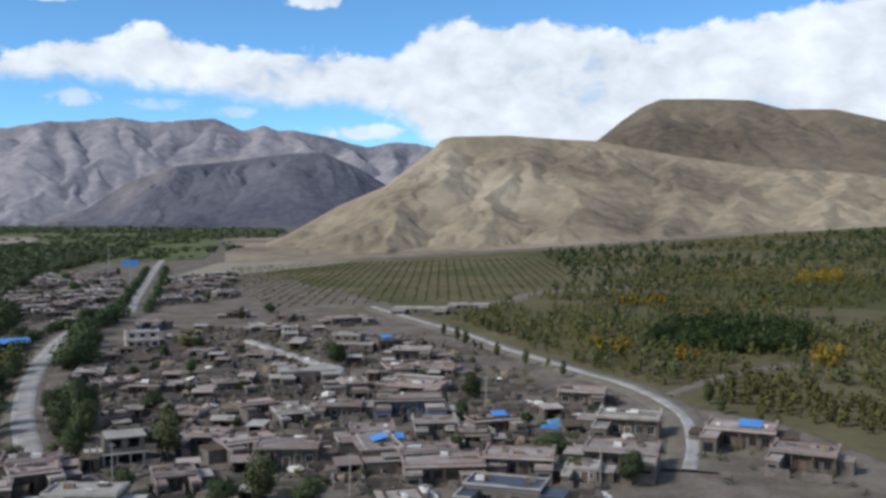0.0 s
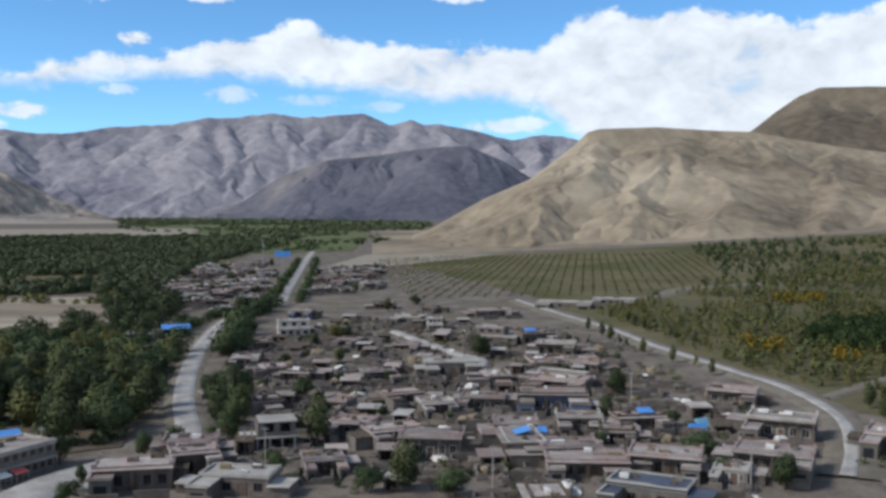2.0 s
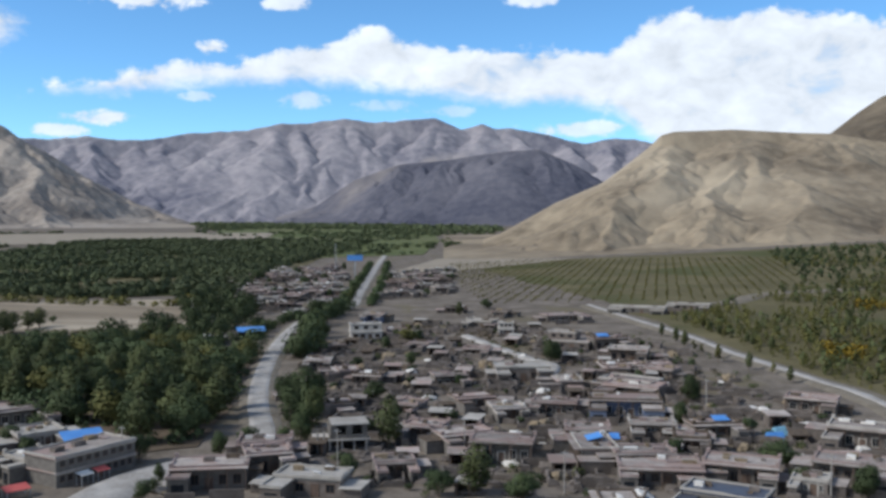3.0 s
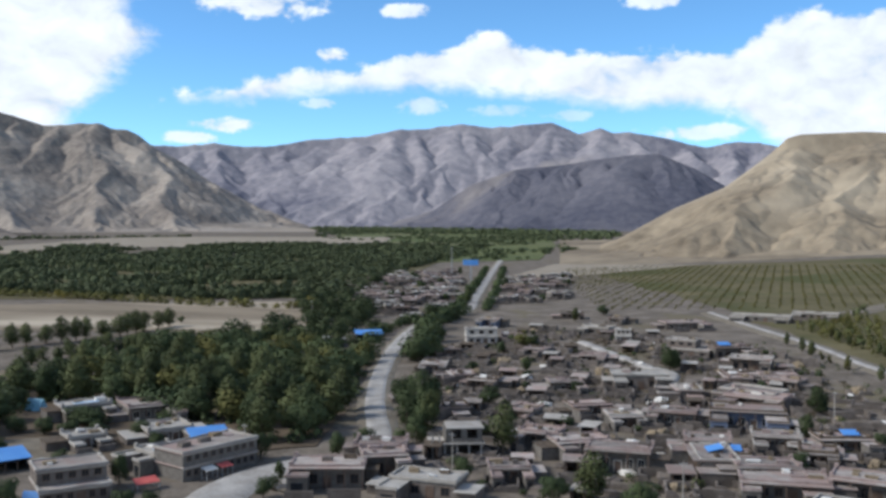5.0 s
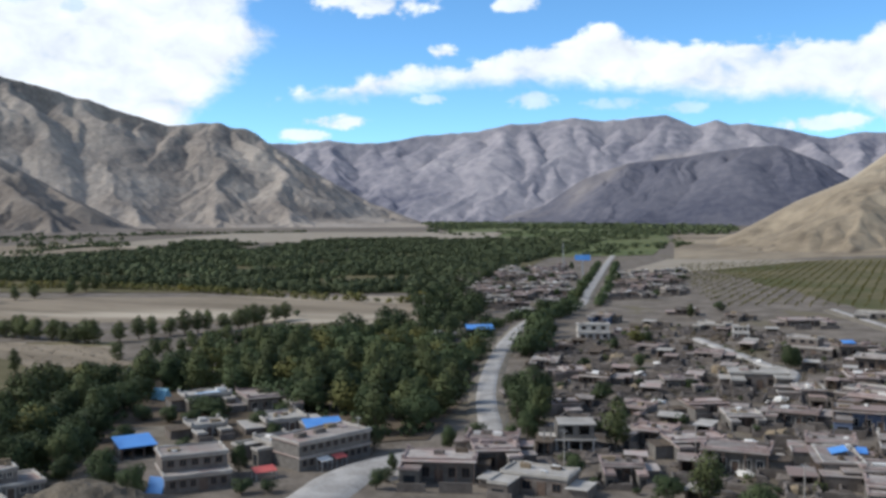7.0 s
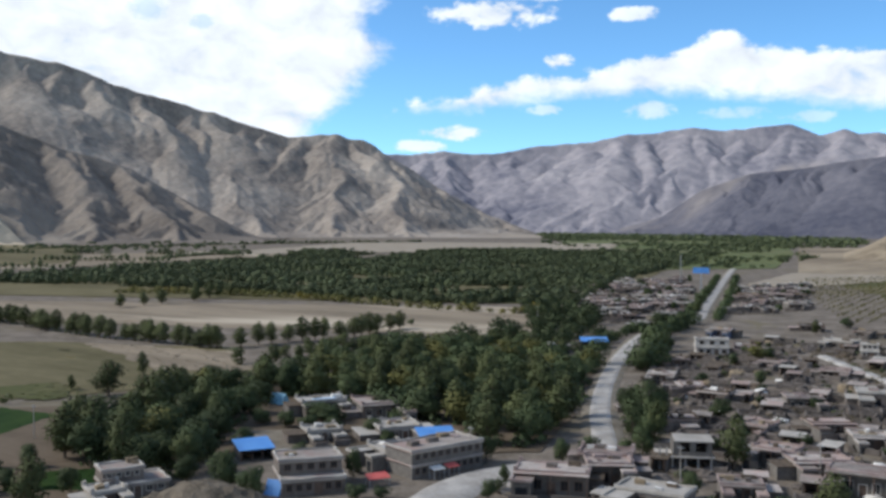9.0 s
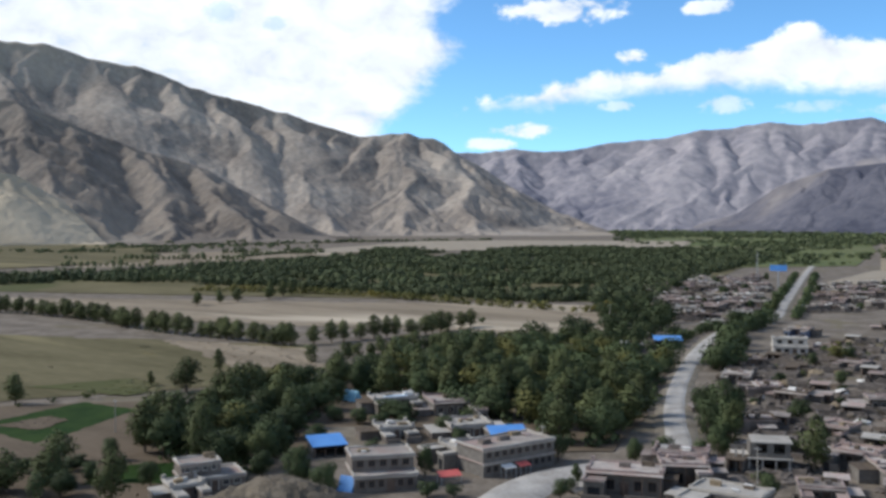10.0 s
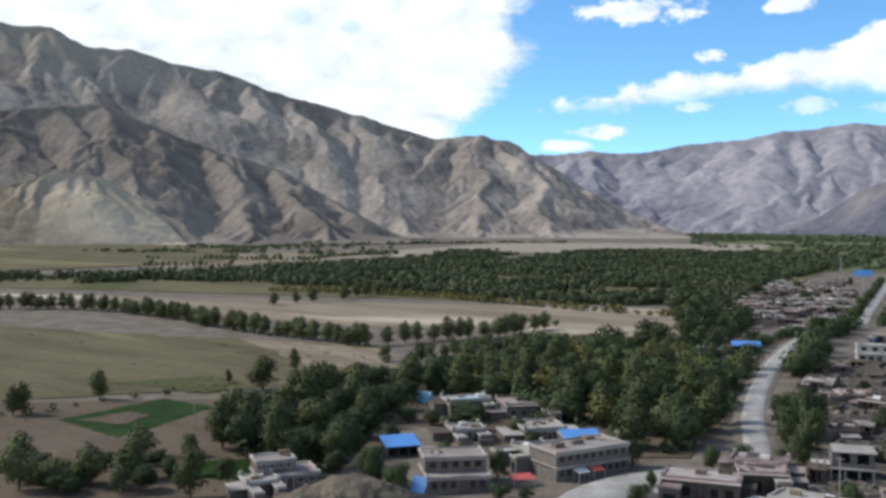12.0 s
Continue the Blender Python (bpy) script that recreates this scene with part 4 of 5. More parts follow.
# ---- fields, roads ----
patch("field_far", [(-449.4, 287.7), (-187.3, 374.6), (-269.0, 502.9), (-669.8, 305.0)], FIELD, "harvested pale brown field beside the woods", "field", wobble=5)
patch("field_middle", [(-285.9, 92.4), (-213.5, 222.2), (-275.8, 277.2), (-546.7, 177.3)], PASTURE, "dry olive-brown pasture with faint banks", "field", wobble=5)
patch("field_strip", [(-252.4, 221.5), (-224.4, 239.0), (-268.0, 268.0), (-335.0, 256.0)], FIELD, "pale bare strip below the poplar row", "field", wobble=3, lift=0.3)
patch("field_bank", [(-236.0, 168.0), (-246.0, 186.0), (-262.0, 186.0), (-272.0, 160.0)], SCRUB, "grassy strip between two plots", "field", wobble=3, lift=0.32, n=30, m=20)
patch("field_near", [(-192.9, 57.7), (-143.7, 108.1), (-223.3, 170.1), (-294.2, 88.3)], PLOT, "bare brown plot at the edge of the woods", "field", wobble=3)
patch("field_green", [(-202.6, 119.3), (-217.7, 157.5), (-238.9, 154.7), (-233.4, 121.0)], CROP, "small dark green crop plot", "field", wobble=0.7, lift=0.22)
patch("field_bare", [(-216.0, 127.5), (-220.5, 139.0), (-228.9, 138.2), (-229.0, 124.5)], PLOT, "bare brown middle of the crop plot", "field", wobble=1.2, lift=0.34, n=20, m=20)
patch("field_green_low", [(-163.9, 106.1), (-150.6, 117.6), (-163.6, 127.1), (-171.2, 118.2)], CROP, "strip of green crop between trees", "field", wobble=1.5, lift=0.22)
patch("field_light", [(-1064.0, 986.6), (-685.4, 1619.4), (-852.4, 2073.3), (-1401.1, 1843.1)], SAND, "pale dry riverside flat", "field", wobble=12, lift=1.0)
patch("field_valley", [(-889.3, 550.0), (-932.5, 1016.3), (-1132.7, 1323.9), (-1225.2, 902.8)], FIELD, "pale field beyond the woods", "field", wobble=8, lift=0.5)
patch("field_grass", [(-959.0, 383.7), (-974.3, 717.9), (-1554.4, 1185.9), (-2652.6, 1062.4)], PASTURE, "thin grass flat below the mountain", "field", wobble=8, lift=0.8)
patch("scrub_ground", [(-96.3, 681.0), (93.9, 187.9), (596.6, 1205.0), (-197.4, 898.9)], SCRUB, "olive scrub ground of the alluvial fan", "field", n=90, m=60, wobble=6, lift=0.08)
patch("valley_floor", [(-431.7, 895.3), (-258.0, 1073.0), (-628.7, 2823.6), (-1780.4, 3692.7)], GREENS, "mosaic of green and straw-coloured valley fields", "field", n=60, m=40, wobble=10, lift=0.5)
patch("sand_strip", [(-211.1, 752.6), (-162.6, 770.7), (-79.6, 954.7), (-222.9, 976.5)], SAND, "pale sandy strip below the hill", "field", wobble=3, lift=0.3)
patch("compound_yard", [(-149.7, 152.7), (-129.4, 162.9), (-150.7, 181.0), (-165.1, 166.4)], VERGE, "pale trodden courtyard of the compound", "field", lift=0.3, wobble=0.6)
road("verge_right", [(47.6, 187.0), (54.5, 211.3), (58.6, 236.5), (57.5, 256.3), (52.2, 280.0), (44.2, 298.5), (33.9, 324.0), (23.5, 349.1), (10.4, 389.0), (-16.9, 452.6), (-35.9, 499.7)], 13, VERGE, "dusty trodden verge along the road", lift=0.42, ragged=0.9, seed=8, category="verge")
road("verge_main", [(-88.8, 156.0), (-82.6, 178.7), (-84.2, 196.6), (-102.2, 236.1), (-121.2, 285.4), (-144.3, 360.2), (-156.3, 419.7), (-155.2, 476.2), (-180.7, 576.3), (-261.4, 889.8), (-298.1, 1036.4)], 11.5, VERGE, "dusty trodden verge along the road", lift=0.42, ragged=0.9, seed=8, category="verge")

road("road_main", [(-88.8, 156.0), (-82.6, 178.7), (-84.2, 196.6), (-102.2, 236.1), (-121.2, 285.4), (-144.3, 360.2), (-156.3, 419.7), (-155.2, 476.2), (-180.7, 576.3), (-261.4, 889.8), (-298.1, 1036.4)], 7.4, TRACK, "pale dusty gravel road running down the valley")
road("road_right", [(47.6, 187.0), (54.5, 211.3), (58.6, 236.5), (57.5, 256.3), (52.2, 280.0), (44.2, 298.5), (33.9, 324.0), (23.5, 349.1), (10.4, 389.0), (-16.9, 452.6), (-35.9, 499.7)], 4.2, TRACK, "pale gravel track curving past the last houses", seed=2, ragged=0.9)
road("path_branch", [(60.5, 262.5), (70.5, 275.0), (79.0, 285.6), (96.2, 303.4), (119.4, 313.3)], 5.0, VERGE, "trodden earth path into the plantation", seed=12, ragged=1.0, category="path")
road("road_upper", [(-23.9, 490.4), (4.6, 494.8), (30.0, 512.0), (57.4, 562.3), (92.9, 580.7), (149.1, 618.4)], 15.0, VERGE, "pale sandy track across the plantation", seed=3)
road("lane", [(-75.1, 375.8), (-57.1, 345.9), (-41.7, 320.4), (-33.1, 308.9), (-34.2, 274.7)], 4.5, TRACK, "narrow pale lane between the houses", seed=4)
road("road_yard", [(-92.5, 136.5), (-94.3, 146.0), (-95.8, 156.0), (-94.0, 166.0), (-88.5, 176.5)], 12.0, TRACK, "wide gravel forecourt by the roadside building", seed=5, lift=0.66)


# ---- houses of the village ----
house(-112.2, 363.1, 23, 12.1, 6.7, 5.6, "white", 0, 3)
house(-124.8, 419.0, -1, 9.0, 6.0, 3.4, "front", 1, 3)
house(-114.5, 324.2, 41, 10.3, 6.0, 2.9, "plain", 2, 3)
house(-105.9, 292.6, 13, 8.2, 6.0, 2.9, "plain", 3, 3)
house(-90.6, 275.0, -62, 8.7, 6.0, 3.1, "plain", 4, 3)
house(-59.3, 271.6, 26, 9.4, 6.0, 3.4, "plain", 5, 3)
house(-73.4, 403.2, -16, 11.5, 6.3, 3.2, "pale", 6, 3)
house(-60.4, 384.0, 12, 6.0, 6.0, 4.6, "white", 7, 3)
house(-40.2, 286.4, 14, 16.2, 8.9, 4.2, "pale", 8, 4)
house(-31.8, 352.4, -13, 15.9, 8.7, 5.6, "two", 9, 3)
house(-18.9, 353.0, 25, 12.6, 6.9, 4.2, "blue", 10, 3)
house(-10.3, 327.0, -5, 12.9, 7.1, 4.2, "plain", 11, 3)
house(-13.3, 298.0, -77, 12.3, 6.7, 3.0, "plain", 12, 3)
house(-2.4, 302.6, 14, 10.2, 6.0, 3.0, "plain", 13, 3)
house(-8.0, 273.9, -24, 15.3, 8.4, 3.2, "plain", 14, 4)
house(-8.7, 242.8, 5, 17.1, 9.4, 4.2, "front", 15, 5)
unfinished_house(-65.5, 193.9, 25, 10.5, 6.4, 5.8)
house(-50.0, 207.1, -4, 8.7, 6.0, 3.3, "pink", 17, 3)
house(-41.2, 202.0, 34, 11.5, 6.3, 3.3, "pink", 18, 4)
house(-30.9, 193.6, 2, 12.4, 6.8, 4.2, "pink", 19, 4)
house(-12.9, 196.2, -76, 13.1, 7.2, 3.8, "blue", 20, 4)
house(-3.5, 191.7, 15, 11.4, 6.3, 3.7, "plain", 21, 4)
house(-73.5, 173.9, 31, 8.4, 6.0, 4.2, "pink", 22, 3)
house(-60.3, 163.7, 0, 12.3, 6.8, 3.3, "pale", 23, 3)
house(-49.8, 179.0, 22, 7.6, 6.0, 2.6, "plain", 24, 3)
house(-82.1, 270.2, -1, 8.5, 6.0, 2.8, "plain", 25, 3)
house(-47.3, 243.3, 33, 10.2, 6.0, 2.9, "plain", 26, 3)
house(-25.2, 239.2, -1, 10.8, 6.0, 3.3, "plain", 27, 3)
house(-25.0, 273.9, -75, 9.3, 6.0, 2.8, "plain", 28, 3)
house(-94.0, 246.2, 35, 6.9, 6.0, 2.6, "plain", 29, 3)
house(-83.1, 337.5, -12, 7.8, 6.0, 2.6, "plain", 30, 3)
house(-102.5, 373.0, 18, 8.0, 6.0, 2.6, "plain", 31, 3)
house(-97.5, 462.1, 18, 10.6, 6.0, 2.6, "plain", 32, 3)
house(-72.1, 446.5, -9, 7.6, 6.0, 2.6, "plain", 33, 3)
house(-43.3, 436.4, 28, 18.0, 9.9, 2.7, "plain", 34, 3)
house(-61.5, 328.1, 4, 8.8, 6.0, 2.6, "plain", 35, 3)
house(-77.6, 229.6, -61, 7.2, 6.0, 2.8, "plain", 36, 3)
house(-36.6, 233.9, 23, 8.0, 6.0, 2.6, "plain", 37, 3)
house(-60.1, 232.8, -12, 6.3, 6.0, 2.6, "plain", 38, 3)
house(-15.6, 214.2, 7, 9.6, 6.0, 2.8, "plain", 39, 3)
house(-1.9, 220.4, 6, 9.9, 6.0, 3.2, "plain", 40, 3)
house(-6.6, 266.7, -17, 14.9, 8.2, 3.1, "plain", 41, 4)
house(11.1, 223.3, 19, 10.8, 6.0, 3.1, "blue", 42, 3)
house(36.7, 254.7, -15, 12.0, 6.6, 3.6, "plain", 43, 3)
house(42.3, 220.3, -17, 13.8, 7.6, 4.2, "plain", 44, 4)
house(35.4, 191.4, -16, 14.1, 7.7, 3.9, "pink", 45, 5)
house(14.8, 187.4, -9, 13.2, 7.3, 3.7, "pink", 46, 5)
house(10.9, 166.5, -18, 13.3, 7.3, 3.8, "slate", 47, 4)
house(-0.2, 184.2, 6, 15.0, 8.2, 3.2, "pink", 48, 5)
house(64.6, 209.8, -23, 14.3, 7.8, 3.9, "blue", 49, 4)
house(71.3, 190.8, -28, 12.1, 6.7, 3.6, "plain", 50, 4)
house(26.4, 182.7, -15, 6.0, 6.0, 2.7, "pale", 51, 3)
house(-6.5, 161.5, -78, 8.4, 6.0, 2.7, "plain", 52, 3)
house(-12.2, 300.5, 16, 11.3, 6.2, 3.0, "plain", 53, 3)
house(0.7, 297.4, -26, 8.9, 6.0, 2.8, "plain", 54, 3)
house(6.3, 210.6, 1, 7.1, 6.0, 2.6, "plain", 55, 3)
house(-9.7, 201.5, 9, 6.0, 6.0, 3.1, "blue", 56, 3)
house(-280.8, 657.9, 5, 18.8, 10.0, 4.2, "plain", 57, 3)
house(-284.3, 623.8, 46, 15.5, 8.5, 4.2, "plain", 58, 3)
house(-254.9, 640.2, 15, 13.0, 7.1, 3.7, "plain", 59, 3)
house(-207.6, 580.9, -60, 16.2, 8.9, 4.2, "pale", 60, 3)
house(-239.0, 554.4, 37, 15.9, 8.7, 3.7, "plain", 61, 3)
house(-167.0, 622.5, -11, 14.5, 8.0, 4.0, "plain", 62, 3)
house(-153.0, 637.2, 17, 13.6, 7.5, 3.6, "plain", 63, 3)
house(-147.6, 541.9, 21, 12.7, 7.0, 3.0, "plain", 64, 3)
house(-174.0, 690.3, -4, 13.4, 7.4, 3.3, "plain", 65, 3)
house(-236.6, 693.8, 41, 13.8, 7.6, 3.4, "plain", 66, 3)
house(-220.5, 553.7, 15, 11.2, 6.2, 3.2, "plain", 67, 3)
house(-249.1, 674.3, -60, 10.8, 6.0, 3.3, "plain", 68, 3)
house(-144.8, 120.2, 64, 11.5, 8.0, 4.6, "two", 93, 4, "two-storey house with pale pinkish flat roofs and a terrace")
roofed = house(-162.3, 195.3, 56, 11.7, 6.4, 3.9, "pale", 70, 4, "low house with a pale roof and light blue panels")
part("roof_panel", boxes((-2.6, 3.4, -2.3, -0.2, 4.14, 4.30)), SKY_SHEET, roofed, "light blue roof panel")
house(-150.1, 203.7, 52, 11.5, 11.0, 3.5, "pink", 71, 3)
house(-131.3, 184.7, 51, 9.7, 10.0, 2.8, "pale", 72, 3)
house(-143.3, 172.5, 56, 7.9, 6.0, 2.6, "pale", 73, 4)
house(-107.4, 164.8, 71, 18.0, 9.0, 5.2, "shop", 74, 9)
low_wing = house(-116.6, 163.6, -25, 9.0, 7.0, 3.4, "pale", 81, 2, "low pale-roofed wing beside the roadside building")
part("roof_panel", boxes((-0.6, 2.6, -2.0, 1.2, 3.64, 3.80)), SKY_SHEET, low_wing, "light blue roof panel")
house(-119.6, 140.4, 50, 11.8, 11.0, 5.6, "two", 75, 5)
house(-143.1, 112.7, 66, 6.0, 6.0, 2.6, "pale", 76, 2)
house(-80.3, 164.0, 20, 13.5, 7.4, 3.9, "pink", 77, 4)
house(-77.6, 182.7, 17, 10.4, 6.0, 3.7, "pink", 78, 3)
house(-165.7, 340.3, 31, 6.0, 6.0, 2.6, "pale", 79, 2)
blue_shed(-144.6, 151.8, 58, 7.2, 6.0, 2.9)
blue_shed(-118.6, 182.6, 47, 8.0, 4.6, 3.0)
blue_shed(-157.7, 357.8, 30, 10.3, 6.0, 3.2)


house(-164.0, 428.0, 20, 10.0, 6.5, 3.6, "pale", 82, 3)


# ---- single trees ----
tree("poplar", -251.0, 142.0, 8.6, 5.3)
tree("poplar", -230.2, 182.7, 10.4, 8.0)
tree("poplar", -250.0, 211.8, 8.0)
tree("poplar", -245.9, 115.1, 8.2, 3.8)
tree("poplar", -246.2, 117.6, 8.7, 4.1)
tree("poplar", -246.1, 182.2, 5.0)
tree("poplar", -177.0, 83.9, 11.3, 6.2)
tree("poplar", -170.5, 94.4, 8.4, 6.0)
tree("poplar", -167.8, 102.2, 7.8, 5.7)
tree("poplar", -148.4, 101.5, 10.4, 5.2)
tree("bush", -174.4, 88.5, 4.5, 6.8)
tree("round", -164.7, 107.7, 4.6, 4.6)
tree("bush", -264.8, 386.4, 3.8)
tree("bush", -236.7, 339.2, 2.9)
tree("round", -81.6, 207.2, 12.2, 8.0)
tree("round", -75.5, 203.8, 13.2, 7.8)
tree("round", -84.5, 221.5, 14.4, 8.8)
tree("round", -82.5, 225.9, 11.8, 7.0)
tree("round", -90.4, 227.1, 12.0, 7.4)
tree("round", -75.6, 197.5, 7.3, 6.1)
tree("round", -83.0, 187.4, 6.5, 5.9)
tree("round", -87.4, 182.5, 5.6, 4.7)
tree("poplar", -56.0, 197.2, 11.3, 5.9)
tree("round", -72.6, 242.9, 6.7, 7.0)
tree("round", 7.8, 258.8, 8.7, 6.9)
tree("round", 4.3, 231.1, 6.7, 4.8)
tree("round", 2.6, 201.4, 5.2, 4.7)
tree("round", 22.8, 196.8, 6.3, 9.2)
tree("round", 34.6, 178.3, 7.9, 6.3)
tree("poplar", -31.8, 167.5, 9.4, 5.9)
tree("round", -37.8, 165.1, 5.9, 5.9)
tree("round", -23.1, 166.1, 5.8, 7.3)
tree("poplar", -92.1, 446.2, 6.9, 3.7)
tree("turning", -91.5, 349.4, 8.4, 6.3)
tree("round", -90.3, 357.3, 6.0, 6.4)
tree("round", -130.2, 361.7, 8.9, 8.9)
tree("round", -117.5, 307.5, 9.5, 7.6)
tree("round", -148.3, 438.3, 9.4, 9.6)
tree("round", -154.7, 426.2, 10.5, 10.5)
tree("round", -93.8, 293.0, 4.3, 4.6)
tree("round", -34.5, 315.2, 9.2, 8.4)
tree("bush", -48.2, 225.3, 3.7, 4.8)
tree("bush", -60.4, 181.3, 3.3, 3.3)
tree("round", -85.0, 478.8, 5.6, 7.3)
tree("bush", -78.7, 197.4, 4.3, 5.4)
tree("round", -168.3, 521.4, 9.5, 7.0)
tree("round", -225.2, 595.4, 9.2, 7.4)
tree("round", -182.1, 643.6, 8.5, 6.2)
tree("round", -276.1, 640.3, 10.1, 16.1)
tree("round", -130.4, 128.5, 9.0, 7.9)
tree("round", -123.1, 128.6, 7.2, 5.7)
tree("round", -149.7, 142.5, 9.0, 7.2)
tree("round", -140.6, 129.4, 6.6, 6.1)
tree("round", -153.2, 136.2, 7.1, 7.1)
tree("round", -165.6, 139.1, 6.3, 6.9)
tree("round", -152.9, 156.9, 5.1, 5.7)
tree("round", -165.7, 177.0, 4.5, 6.3)
tree("round", -158.7, 177.6, 4.7, 6.2)
tree("round", -152.8, 179.2, 4.4, 5.7)
tree("round", -145.7, 180.3, 4.3, 5.6)
tree("round", -136.4, 182.4, 5.0, 6.1)
tree("round", -125.0, 173.5, 4.9, 4.5)
tree("round", -100.9, 174.6, 7.0, 5.8)
tree("round", -167.9, 159.8, 6.7, 6.0)
tree("round", -181.8, 179.1, 7.4, 7.4)
tree("round", -126.1, 144.9, 7.8, 4.7)
tree("round", -115.4, 148.4, 7.6, 3.7)
tree("round", -89.6, 162.2, 4.3, 2.8)
tree("round", -87.0, 151.2, 4.6, 3.6)
tree("bush", -107.3, 138.5, 3.4, 5.0)
tree("bush", -103.4, 141.5, 3.0, 4.2)
tree("bush", -87.8, 156.6, 3.1, 3.1)
tree("round", -154.8, 188.7, 5.6, 12.7)
tree("round", -175.9, 174.7, 7.2, 8.6)


# ---- woods ----
NEAR_WOOD = [(-203.3, 146.1), (-202.8, 171.4), (-208.2, 202.1), (-193.1, 215.4), (-215.0, 304.3), (-196.4, 331.1), (-169.2, 333.9), (-140.5, 321.1), (-116.3, 258.5), (-103.1, 216.9), (-97.8, 188.2), (-105.4, 184.9), (-127.9, 195.1), (-156.8, 206.5), (-186.8, 208.4), (-164.2, 163.1), (-140.0, 126.8), (-175.6, 126.2)]
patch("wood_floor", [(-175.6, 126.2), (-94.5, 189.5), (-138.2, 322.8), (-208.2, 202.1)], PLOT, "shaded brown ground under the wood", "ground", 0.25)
near_spots = np.array([q for q in scatter(NEAR_WOOD, 9.5, 4, 0.12, 30) if clear(q[0], q[1], 8.5)])
for i, (x, y) in enumerate(near_spots):
    r = random.Random(i)
    if y > 200:
        continue
    if r.random() < 0.55:
        tree("round", x, y, r.uniform(7, 11), r.uniform(8, 12), "wood beside the road")
    else:
        tree("poplar", x, y, r.uniform(9, 13), r.uniform(5.5, 7.5), "wood beside the road")
deep = scatter(NEAR_WOOD, 9.5, 6, 0.3, 26)
middle = near_spots[(near_spots[:, 1] > 200) & (near_spots[:, 1] < 262)]
for i, (x, y) in enumerate(middle):
    r = random.Random(i + 40)
    if i % 2:
        tree("poplar", x, y, r.uniform(10, 14), r.uniform(5.5, 7.5), "wood beside the road")
    else:
        tree("round", x, y, r.uniform(8, 11), r.uniform(8.5, 12), "wood beside the road")
woodland("wood_behind", deep[deep[:, 1] > 258], LEAF_DARK, "dense broad-leaved wood behind the first trees", 9.5, 900, 0.042, 1.0, 12)
woodland("wood_turning", scatter(NEAR_WOOD, 24.0, 66, 0.4, 30), LEAF_AUTUMN, "paler yellow-green trees among the wood", 9.5, 750, 0.040, 0.9, 13)
woodland("undergrowth", scatter(NEAR_WOOD, 5.5, 8, 0.25, 30), LEAF_DARK, "dark leafy undergrowth between the trees", 3.6, 34, 0.15, 1.1, 2)
POPLAR_WOOD = [(-247.5, 245.9), (-248.0, 290.0), (-228.5, 323.4), (-206.0, 347.2), (-182.0, 363.9), (-151.6, 329.5), (-181.4, 269.7), (-205.9, 229.8)]
woodland("poplar_wood", scatter(POPLAR_WOOD, 7.5, 120, 0.30, 30), LEAF_POPLAR, "upright olive poplars between the wood and the field", 6.4, 420, 0.05, 0.62, 121)
woodland("poplar_wood_dark", scatter(POPLAR_WOOD, 11.0, 122, 0.40, 30), LEAF_DARK, "darker round trees among the poplars", 5.6, 480, 0.055, 0.95, 123)
GARDEN = [(-176.7, 156.4), (-178.2, 173.0), (-200.8, 208.9), (-166.5, 209.0), (-128.1, 190.6), (-140.2, 211.2), (-207.0, 230.9), (-208.2, 202.1)]
woodland("garden_trees", scatter(GARDEN, 6.5, 71, 0.3, 20), LEAF_DARK, "garden trees crowding round the compound", 6.5, 420, 0.058, 1.0, 14)

ROAD_WOOD = [(-214.9, 319.5), (-200.4, 346.6), (-166.0, 332.2), (-145.6, 330.5), (-162.9, 383.0), (-203.2, 467.1), (-253.7, 529.8), (-247.2, 468.3), (-195.6, 380.8), (-215.4, 363.0)]
woodland("wood_by_hamlet", scatter(ROAD_WOOD, 10.0, 73, 0.42, 40), LEAF_DARK, "broad trees between the field and the road", 8.0, 380, 0.06, 1.0, 24)
CORNER = [(-184.2, 77.2), (-166.6, 87.8), (-149.9, 101.5), (-151.4, 116.6), (-165.9, 124.9), (-183.0, 119.8), (-184.8, 104.8), (-190.9, 93.4), (-206.0, 86.4)]
for i, (x, y) in enumerate(scatter(CORNER, 8.5, 75, 0.35, 20)):
    r = random.Random(i + 60)
    tree(r.choice(("poplar", "round", "bush")), x, y, r.uniform(3.5, 8), r.uniform(4, 7), "trees by the plots")
FAR_WOOD = [(-805.7, 243.1), (-739.2, 336.7), (-705.9, 463.0), (-597.8, 482.9), (-533.9, 506.5), (-375.1, 493.7), (-265.3, 496.0), (-224.6, 487.7), (-284.3, 653.3), (-338.4, 888.2), (-388.8, 1158.0), (-447.6, 1474.3), (-776.5, 1488.9), (-1029.8, 1203.5), (-859.6, 894.3), (-762.4, 500.1), (-964.8, 291.2)]
patch("wood_ground", [(-853.9, 277.4), (-246.8, 536.0), (-459.7, 1463.1), (-786.3, 515.7)], SCRUB, "olive ground under the far woods", "ground", 0.35)
woodland("woodland_far", scatter(FAR_WOOD, 7.4, 21, 0.43, 70), LEAF_FAR, "wide dark green belt of far trees along the river", 6.5, 100, 0.13, 1.3, 5)
FIRST_LINE = np.array([(-640.0, 400.0), (-550.0, 444.3), (-492.0, 466.7), (-408.1, 477.0), (-328.7, 465.1), (-275.8, 474.6)])
lines = [smooth_line(FIRST_LINE * k + np.array((random.uniform(-20, 20), random.uniform(-10, 10))), 7.0) for k in (1.14, 1.3, 1.52, 1.8, 2.15)]
